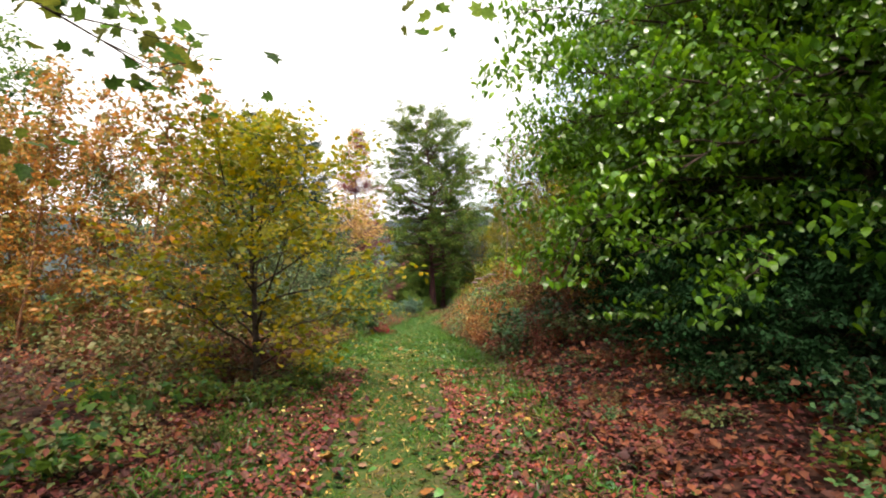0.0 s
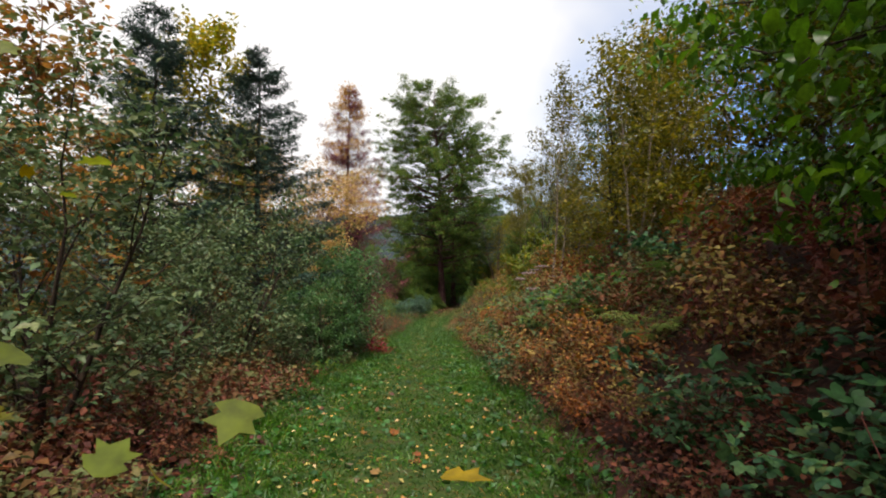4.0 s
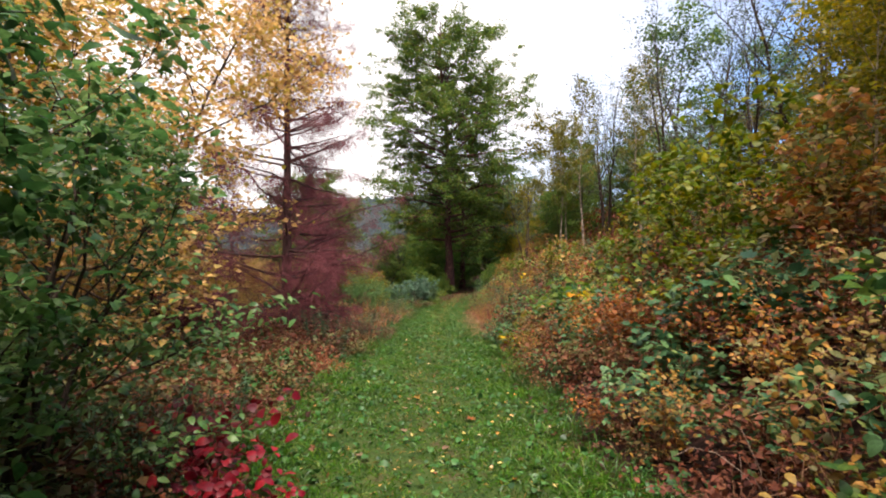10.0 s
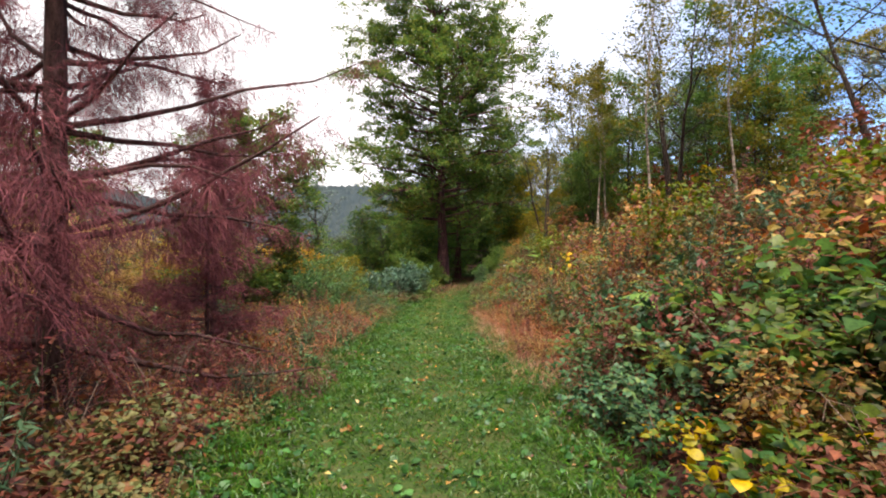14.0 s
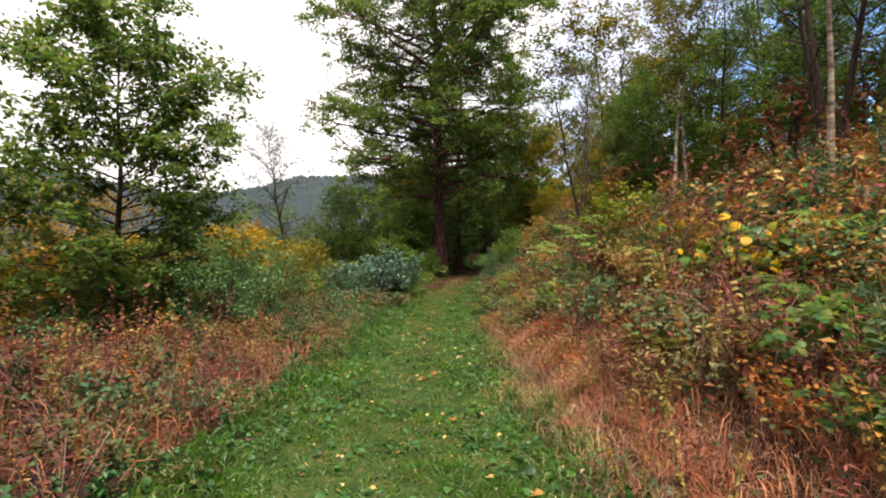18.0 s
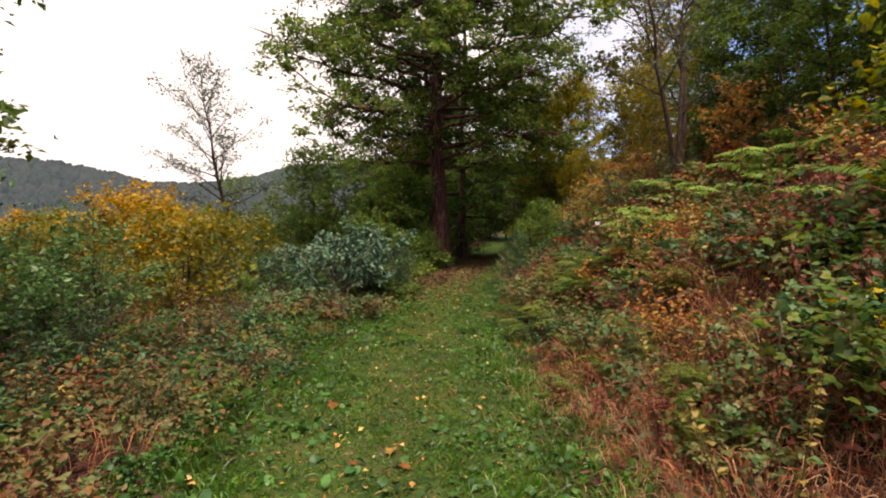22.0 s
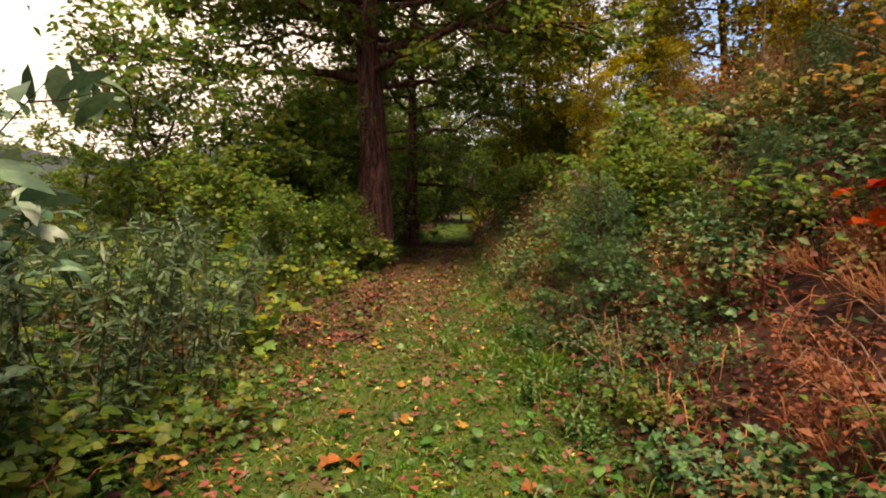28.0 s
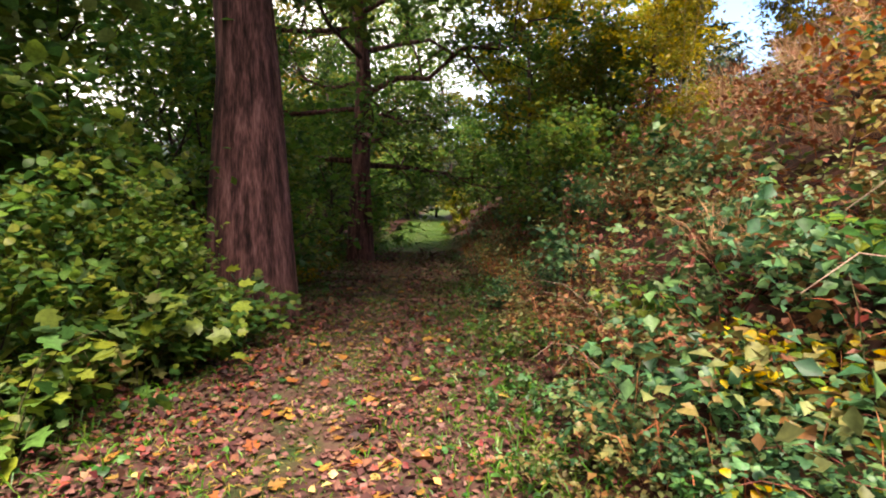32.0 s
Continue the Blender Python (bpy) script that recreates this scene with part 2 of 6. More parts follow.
M["oak"] = leaf_material("oak_leaves", [(0.032, 0.070, 0.020), (0.058, 0.115, 0.028), (0.10, 0.155, 0.038), (0.20, 0.19, 0.042)], thin=0.6)
M["dark_oak"] = leaf_material("hornbeam_leaves", [(0.03, 0.075, 0.02), (0.05, 0.13, 0.028), (0.09, 0.18, 0.036), (0.17, 0.22, 0.045)], thin=0.62)
M["hazel"] = leaf_material("hazel_leaves", [(0.025, 0.068, 0.024), (0.045, 0.11, 0.034), (0.075, 0.15, 0.036), (0.12, 0.19, 0.04), (0.17, 0.185, 0.04), (0.05, 0.1, 0.05)], thin=0.62)
# near-black leaf colour that stands for the deep shade under the beeches
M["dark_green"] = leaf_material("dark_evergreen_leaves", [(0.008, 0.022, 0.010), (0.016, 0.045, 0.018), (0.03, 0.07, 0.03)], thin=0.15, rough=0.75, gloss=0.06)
M["blue_green"] = leaf_material("rhododendron_leaves", [(0.018, 0.048, 0.028), (0.036, 0.085, 0.05), (0.07, 0.13, 0.08), (0.12, 0.17, 0.12)], thin=0.2, rough=0.45, gloss=0.4)
M["sallow"] = leaf_material("sallow_leaves", [(0.03, 0.055, 0.022), (0.06, 0.10, 0.04), (0.12, 0.16, 0.075), (0.16, 0.15, 0.06)], thin=0.3)
M["willow"] = leaf_material("willow_leaves", [(0.0234, 0.0644, 0.0211), (0.0468, 0.117, 0.0374), (0.0938, 0.176, 0.0585), (0.152, 0.222, 0.0878)], thin=0.45, rough=0.4)
M["maple"] = leaf_material("maple_leaves", [(0.085, 0.12, 0.02), (0.16, 0.18, 0.026), (0.28, 0.235, 0.034), (0.40, 0.26, 0.036)], thin=0.55)
M["golden"] = leaf_material("golden_leaves", [(0.17, 0.14, 0.03), (0.32, 0.20, 0.035), (0.42, 0.25, 0.04), (0.40, 0.18, 0.03)], thin=0.4)
# peach-gold that puts the sky glare on the larch top into needle colour
M["larch_gold"] = leaf_material("golden_larch_needles", [(0.40, 0.26, 0.09), (0.50, 0.30, 0.12), (0.46, 0.22, 0.08)], thin=0.5, rough=0.7, gloss=0.1)
M["peach"] = leaf_material("pale_orange_leaves", [(0.32, 0.22, 0.08), (0.48, 0.30, 0.13), (0.55, 0.35, 0.19), (0.30, 0.25, 0.06), (0.52, 0.27, 0.10)], thin=0.5)
M["russet"] = leaf_material("russet_leaves", [(0.17, 0.062, 0.032), (0.31, 0.135, 0.055), (0.40, 0.19, 0.065), (0.25, 0.185, 0.06), (0.12, 0.135, 0.045), (0.20, 0.17, 0.05)], thin=0.5)
M["olive"] = leaf_material("olive_leaves", [(0.049, 0.063, 0.014), (0.105, 0.105, 0.0168), (0.196, 0.161, 0.0252), (0.308, 0.21, 0.0308)], thin=0.5)
M["spruce"] = leaf_material("spruce_needles", [(0.006, 0.02, 0.014), (0.014, 0.04, 0.025), (0.028, 0.065, 0.04)], thin=0.05, rough=0.6)
M["fir"] = leaf_material("fir_needles", [(0.015, 0.05, 0.02), (0.03, 0.085, 0.03), (0.06, 0.13, 0.045)], thin=0.1, rough=0.5)
M["bluish"] = leaf_material("thin_grey_green_leaves", [(0.05, 0.08, 0.06), (0.09, 0.13, 0.10), (0.15, 0.18, 0.15)], thin=0.3)
M["bramble"] = leaf_material("bramble_leaves", [(0.014, 0.04, 0.018), (0.026, 0.068, 0.026), (0.045, 0.095, 0.034), (0.075, 0.11, 0.045), (0.11, 0.10, 0.04), (0.13, 0.04, 0.02)], thin=0.25, rough=0.5, spread=0.3, gloss=0.22)
M["bramble_brown"] = leaf_material("withered_leaves", [(0.034, 0.0085, 0.0085), (0.085, 0.0238, 0.017), (0.145, 0.0467, 0.0255), (0.15, 0.06, 0.03), (0.0638, 0.0638, 0.017), (0.14, 0.022, 0.013)], thin=0.25, rough=0.7, spread=0.3)
M["yellow_low"] = leaf_material("yellowing_leaves", [(0.02, 0.06, 0.016), (0.03, 0.085, 0.016), (0.07, 0.13, 0.02), (0.25, 0.22, 0.03), (0.38, 0.26, 0.03), (0.40, 0.14, 0.02)], thin=0.35, spread=0.8)
M["sycamore"] = leaf_material("sycamore_leaves", [(0.03, 0.09, 0.038), (0.055, 0.135, 0.045), (0.10, 0.18, 0.045), (0.22, 0.25, 0.045), (0.05, 0.11, 0.055), (0.28, 0.16, 0.03)], thin=0.45, spread=0.65)
M["umbel"] = leaf_material("dead_umbel", [(0.20, 0.14, 0.15), (0.34, 0.26, 0.27)], thin=0.2, rough=0.8)
M["bramble_teal"] = leaf_material("cool_green_bramble_leaves", [(0.014, 0.042, 0.022), (0.03, 0.08, 0.038), (0.055, 0.12, 0.052), (0.09, 0.155, 0.06), (0.12, 0.13, 0.04)], thin=0.3, rough=0.48, gloss=0.25)
M["rust_mix"] = leaf_material("rusty_mixed_leaves", [(0.14, 0.04, 0.016), (0.28, 0.095, 0.032), (0.33, 0.18, 0.055), (0.10, 0.09, 0.025), (0.34, 0.26, 0.09), (0.20, 0.045, 0.02), (0.06, 0.085, 0.03)], thin=0.38, rough=0.6, spread=0.25)
M["rust_red"] = leaf_material("rusty_red_leaves", [(0.09, 0.026, 0.024), (0.16, 0.05, 0.042), (0.22, 0.09, 0.065), (0.15, 0.035, 0.034), (0.15, 0.10, 0.055)], thin=0.35, rough=0.65, spread=0.7)
M["pale_grass"] = leaf_material("pale_dry_grass", [(0.20, 0.10, 0.06), (0.30, 0.17, 0.105), (0.40, 0.26, 0.17)], thin=0.25, rough=0.7, spread=0.7)
M["yellow_green"] = leaf_material("yellow_green_leaves", [(0.045, 0.085, 0.014), (0.08, 0.12, 0.016), (0.14, 0.155, 0.02), (0.24, 0.18, 0.022)], thin=0.45)
M["red_low"] = leaf_material("red_leaves", [(0.30, 0.02, 0.01), (0.50, 0.04, 0.015), (0.55, 0.12, 0.02)], thin=0.35)
M["fern"] = leaf_material("fern_fronds", [(0.055, 0.125, 0.03), (0.10, 0.185, 0.042), (0.155, 0.235, 0.055), (0.28, 0.22, 0.06)], thin=0.4, rough=0.6, spread=0.4)
M["fern_brown"] = leaf_material("withered_fronds", [(0.16, 0.06, 0.025), (0.28, 0.11, 0.04), (0.38, 0.17, 0.05), (0.30, 0.07, 0.03)], thin=0.3, rough=0.7, spread=0.4)
M["dry_grass"] = leaf_material("dry_grass", [(0.19, 0.055, 0.030), (0.31, 0.105, 0.058), (0.40, 0.19, 0.11), (0.28, 0.06, 0.036)], thin=0.25, rough=0.7, spread=0.6)
M["herb"] = leaf_material("tall_herb_leaves", [(0.018, 0.045, 0.022), (0.036, 0.075, 0.034), (0.065, 0.11, 0.05)], thin=0.3)
M["grass"] = leaf_material("grass_blades", [(0.010, 0.040, 0.006), (0.026, 0.085, 0.010), (0.052, 0.125, 0.016), (0.11, 0.125, 0.028)], thin=0.32, rough=0.45)
M["straw"] = leaf_material("straw_blades", [(0.09, 0.075, 0.02), (0.16, 0.12, 0.03), (0.22, 0.15, 0.05), (0.13, 0.07, 0.035)], thin=0.25, rough=0.6)
M["clover"] = leaf_material("clover_leaves", [(0.012, 0.045, 0.012), (0.024, 0.08, 0.020), (0.045, 0.12, 0.030), (0.09, 0.16, 0.055)], thin=0.25, rough=0.5)
M["fallen"] = leaf_material("fallen_leaves", [(0.069, 0.0239, 0.0186), (0.106, 0.0424, 0.0318), (0.144, 0.0796, 0.053), (0.191, 0.117, 0.0318), (0.148, 0.0424, 0.0159), (0.187, 0.125, 0.0858), (0.0952, 0.0371, 0.0265)], thin=0.1, rough=0.7)
M["fallen_red"] = leaf_material("fallen_red_leaves", [(0.06, 0.012, 0.014), (0.105, 0.022, 0.024), (0.15, 0.042, 0.038), (0.13, 0.032, 0.016), (0.20, 0.085, 0.055)], thin=0.1, rough=0.65)
M["fallen_pale"] = leaf_material("fallen_pale_leaves", [(0.30, 0.22, 0.06), (0.42, 0.34, 0.14), (0.34, 0.15, 0.04), (0.46, 0.40, 0.24)], thin=0.1, rough=0.6)
M["trodden"] = leaf_material("trodden_leaves", [(0.05, 0.02, 0.019), (0.082, 0.036, 0.033), (0.115, 0.055, 0.048), (0.075, 0.026, 0.025), (0.15, 0.085, 0.068)], thin=0.08, rough=0.7)
M["litter"] = leaf_material("leaf_litter", [(0.0143, 0.00409, 0.00409), (0.0368, 0.00986, 0.00942), (0.0614, 0.0184, 0.0156), (0.0858, 0.0368, 0.0246), (0.115, 0.0348, 0.00898)], thin=0.05, rough=0.75)
# distance haze is mixed into these two colours as grey and blue
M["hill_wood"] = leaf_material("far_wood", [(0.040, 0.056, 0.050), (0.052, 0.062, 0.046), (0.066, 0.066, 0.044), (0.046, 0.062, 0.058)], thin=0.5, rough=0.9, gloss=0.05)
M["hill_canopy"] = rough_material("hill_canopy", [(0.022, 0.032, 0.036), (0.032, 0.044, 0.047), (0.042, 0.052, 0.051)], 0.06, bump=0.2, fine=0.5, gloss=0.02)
M["crimson"] = leaf_material("crimson_leaves", [(0.08, 0.008, 0.014), (0.16, 0.014, 0.022), (0.24, 0.028, 0.03)], thin=0.3)
M["white"] = rough_material("white_painted_plate", [(0.34, 0.33, 0.36), (0.45, 0.44, 0.47)], 12, rough=0.7, bump=0.1)
M["wood_dark"] = rough_material("weathered_post", [(0.012, 0.010, 0.008), (0.04, 0.03, 0.024), (0.08, 0.06, 0.05)], 14, bump=0.6, stretch=(3, 3, 0.6))


# ---- the lie of the land ----
YS = np.array([-40, 0, 5, 10, 15, 20, 25, 30, 35, 40, 45, 50, 55, 62, 70, 85, 95, 110, 160.0])
ZS = np.array([0, 0, .05, -.05, -.33, -.70, -.95, -1.27, -1.45, -1.75, -2.05, -2.26, -2.28, -2.17, -2.13, -2.15, -2.0, -1.3, 1.0])
XS = np.array([1.0, -.1, -.4, -.7, -.95, -1.1, -1.25, -1.35, -1.38, -1.42, -1.45, -1.4, -1.15, -.45, .75, 2.95, 4.6, 7.2, 20.0])


def path_x(y):
    return np.interp(y, YS, XS)


def path_z(y):
    return np.interp(y, YS, ZS)


def hash_noise(x, y, s, k):
    """Smooth bumps from a few crossed waves."""
    return (np.sin(x / s * 1.7 + k) * np.cos(y / s * 1.3 + 2 * k) + np.sin((x + y) / s * 0.9 + 3 * k) * 0.6 + np.cos((x - 1.7 * y) / s * 2.1 + k) * 0.4) / 2


def land(x, y):
    """Height of the ground: a level trodden strip, a rising bank beside it, a slow fall on the other side, hills far off."""
    x, y = np.asarray(x, float), np.asarray(y, float)
    u = x - path_x(y)
    r, l = np.maximum(0, u - 1.45), np.maximum(0, -u - 1.6)
    steep = np.interp(y, [-20, 3, 13, 21, 26, 34, 40, 46, 52, 58, 62, 75, 100], [0.25, 0.3, 1.0, 1.0, 0.72, 0.70, 0.78, 0.88, 1.02, 1.0, 1.1, 1.1, 0.7])
    rise = steep * (0.64 * np.minimum(r, 5) + 0.30 * np.clip(r - 5, 0, 12) + 0.2 * np.clip(r - 17, 0, 40) + 0.06 * np.clip(r - 57, 0, 300))
    rise = rise * np.clip(r / 1.5, 0, 1) ** 0.5
    fall = np.where(l < 9, 0.0, -0.16 * np.minimum(l - 9, 70))
    far = np.hypot(x + 1, y - 30)
    hills = np.clip((far - 180) / 300, 0, 1) ** 1.3 * (58 + 9 * np.sin(x / 90.0 + 1.0) + 6 * np.cos(x / 37.0 + y / 55.0)) * np.where(u < 0, 1, np.clip(1 - r / 120, 0.25, 1))
    bumps = hash_noise(x, y, 1.1, 1.3) * 0.05 * np.clip((np.abs(u) - 1.2) / 1.5, 0, 1) + hash_noise(x, y, 5.0, 0.4) * 0.18 * np.clip((np.abs(u) - 2) / 5, 0, 1)
    return path_z(y) + rise + fall + hills + bumps + hash_noise(x, y, 0.6, 2.2) * 0.012


def at(x, y, sink=0.0):
    return float(land(x, y)) - sink


# ---- mesh tools ----
def mesh_of(name, verts, faces, material):
    """A mesh from arrays: vertices (n, 3) and triangles or quads (m, 3 or 4)."""
    me = bpy.data.meshes.new(name)
    verts, faces = np.asarray(verts, np.float32), np.asarray(faces, np.int32)
    k = faces.shape[1]
    me.vertices.add(len(verts))
    me.vertices.foreach_set("co", verts.ravel())
    me.loops.add(faces.size)
    me.loops.foreach_set("vertex_index", faces.ravel())
    me.polygons.add(len(faces))
    me.polygons.foreach_set("loop_start", np.arange(0, faces.size, k, dtype=np.int32))
    me.polygons.foreach_set("loop_total", np.full(len(faces), k, np.int32))
    me.update(calc_edges=True)
    me.materials.append(M[material])
    return me


def part(name, mesh, parent, label=""):
    ob = new(name, mesh)
    ob.parent = parent
    return tagged(ob, label)


def thing(name, x, y, z, label, category, group="", turn=0.0):
    ob = new(name)
    ob.empty_display_size = 0.2
    ob.matrix_basis = pose(x, y, z, 0, 0, turn)
    return tagged(ob, label, category, group)


def unit(v):
    return v / np.maximum(np.linalg.norm(v, axis=-1, keepdims=True), 1e-9)


def blades(base, way, side, length, width, fold=0.25, curl=0.0):
    """Leaves as folded pointed blades: two triangles on a midrib."""
    n = len(base)
    up = unit(np.cross(side, way))
    length, width = np.broadcast_to(length, n)[:, None], np.broadcast_to(width, n)[:, None]
    tip = base + way * length - up * length * curl
    mid = base + way * length * 0.45
    left, right = mid + side * width * 0.5 + up * width * fold, mid - side * width * 0.5 + up * width * fold
    v = np.stack([base, right, tip, left], 1).reshape(-1, 3)
    i = np.arange(n)[:, None] * 4
    return v, np.concatenate([i + [0, 1, 2], i + [0, 2, 3]], 1).reshape(-1, 3)


def strands(base, way, side, length, width, sag=0.2):
    """Grass blades, pinnae and hanging twigs: a narrow strip with a bend in it."""
    n = len(base)
    length, width, sag = (np.broadcast_to(np.ravel(a), n)[:, None] for a in (length, width, sag))
    mid = base + way * length * 0.5
    tip = base + way * length * (1 - 0.3 * sag)
    tip[:, 2:] -= length * sag
    v = np.stack([base, mid - side * width * 0.5, tip, mid + side * width * 0.5], 1).reshape(-1, 3)
    i = np.arange(n)[:, None] * 4
    return v, np.concatenate([i + [0, 1, 3], i + [1, 2, 3]], 1).reshape(-1, 3)


LOBES = np.array([(0, 0), (0.28, 0.08), (0.5, 0.30), (0.30, 0.42), (0.52, 0.72), (0.22, 0.72), (0, 1.05), (-0.22, 0.72), (-0.52, 0.72), (-0.30, 0.42), (-0.5, 0.30), (-0.28, 0.08)])


def lobed(base, way, side, length, width, fold=0.2):
    """Lobed leaves, as a fan round the middle."""
    n = len(base)
    up = unit(np.cross(side, way))
    length, width = np.broadcast_to(length, n)[:, None, None], np.broadcast_to(width, n)[:, None, None]
    pts = base[:, None] + way[:, None] * LOBES[None, :, 1:2] * length + side[:, None] * LOBES[None, :, 0:1] * width + up[:, None] * np.abs(LOBES[None, :, 0:1]) * fold * width
    mid = base + way * length[:, 0] * 0.45
    v = np.concatenate([pts, mid[:, None]], 1).reshape(-1, 3)
    k = len(LOBES)
    tri = np.array([(i, (i + 1) % k, k) for i in range(k)])
    return v, (np.arange(n)[:, None, None] * (k + 1) + tri[None]).reshape(-1, 3)


def ovals(base, way, side, length, width, arch=0.10, fold=0.18):
    """Oval pointed leaves, arched along the midrib: six triangles."""
    n = len(base)
    up = unit(np.cross(side, way))
    L, W = np.broadcast_to(length, n)[:, None], np.broadcast_to(width, n)[:, None] * 0.5
    rows = []
    for f, w, h in ((0.16, 0.70, 0.5), (0.45, 1.0, 1.0), (0.76, 0.66, 0.7)):
        m = base + way * L * f + up * (L * arch * h)
        rows.append((m - side * W * w + up * W * w * fold, m + side * W * w + up * W * w * fold))
    (r1, l1), (r2, l2), (r3, l3) = rows
    v = np.stack([base, r1, r2, r3, base + way * L, l3, l2, l1], 1).reshape(-1, 3)
    i = np.arange(n)[:, None] * 8
    return v, np.concatenate([i + t for t in ([0, 1, 7], [1, 2, 7], [2, 6, 7], [2, 3, 6], [3, 5, 6], [3, 4, 5])], 1).reshape(-1, 3)


def triples(rng, base, way, side, length, width):
    """Bramble leaves: three pointed leaflets on one stalk, each a little out of the leaf's plane."""
    sets = []
    up = unit(np.cross(side, way))
    root = base + way * (0.25 * length)[:, None]
    for a, k in ((0.0, 0.78), (1.15, 0.62), (-1.15, 0.62)):
        w = unit(way * math.cos(a) + side * math.sin(a) + up * rng.normal(size=(len(base), 1)) * 0.2)
        sets.append(ovals(root, w, unit(np.cross(w, up)), length * k, width * k, 0.06, 0.22))
    return join(sets)


def rand_dirs(rng, n, flat=0.5):
    d = rng.normal(size=(n, 3))
    d[:, 2] *= flat
    return unit(d)


def leaves_at(rng, pts, size, flat=0.45, droop=0.25, ratio=0.6, shape="blade", vary=0.45, tip=0.45):
    """Leaves at points, mostly lying with the face up, hanging a little."""
    n = len(pts)
    way = rand_dirs(rng, n, flat)
    way[:, 2] -= droop
    way = unit(way)
    up = np.array([0, 0, 1.0]) + rng.normal(size=(n, 3)) * tip
    side = unit(np.cross(way, up))
    ln = size * (1 + vary * rng.uniform(-1, 1, n))
    if shape == "lobed":
        return lobed(pts, way, side, ln, ln * ratio * 1.5)
    if shape == "triple":
        return triples(rng, pts, way, side, ln * 1.25, ln * ratio * 1.1)
    if shape == "oval":
        return ovals(pts, way, side, ln, ln * ratio)
    return blades(pts, way, side, ln, ln * ratio)


def tubes(items, material, name="branch"):
    """Tapered limbs: items of (points (k, 3), radii (k), sides)."""
    V, Fq, o = [], [], 0
    for pts, rad, sides in items:
        pts = np.asarray(pts, float)
        k = len(pts)
        d = unit(np.gradient(pts, axis=0))
        ref = np.array([0, 0, 1.0]) if abs(d[0, 2]) < 0.8 else np.array([1.0, 0, 0])
        a = unit(np.cross(d, ref))
        b = np.cross(d, a)
        ang = np.arange(sides) * 2 * math.pi / sides
        ring = pts[:, None] + (a[:, None] * np.cos(ang)[None, :, None] + b[:, None] * np.sin(ang)[None, :, None]) * np.asarray(rad)[:, None, None]
        V.append(ring.reshape(-1, 3))
        i = np.arange(k - 1)[:, None] * sides
        j = np.arange(sides)[None]
        j2 = (j + 1) % sides
        Fq.append(np.stack([i + j, i + j2, i + sides + j2, i + sides + j], -1).reshape(-1, 4) + o)
        o += k * sides
    me = mesh_of(name, np.concatenate(V), np.concatenate(Fq), material)
    me.shade_smooth()
    return me


def curve_line(rng, start, way, length, k=5, wob=0.08, bend=0.0):
    """A wobbly line: bend lifts (+) or droops (-) its end."""
    s = np.linspace(0, 1, k)[:, None]
    w = rng.normal(size=(k, 3)) * wob * length * s * 0.5
    w = np.cumsum(w, 0) * 0.5
    p = start + way * length * s + w
    p[:, 2] += bend * length * s[:, 0] ** 2
    return p


def along(pts, v):
    """Points at fractions v of polylines."""
    s = np.linspace(0, 1, len(pts))
    return np.stack([np.interp(v, s, pts[:, i]) for i in range(3)], -1)


def join(sets):
    V, Fs, o = [], [], 0
    for v, f in sets:
        V.append(v)
        Fs.append(f + o)
        o += len(v)
    return np.concatenate(V), np.concatenate(Fs)


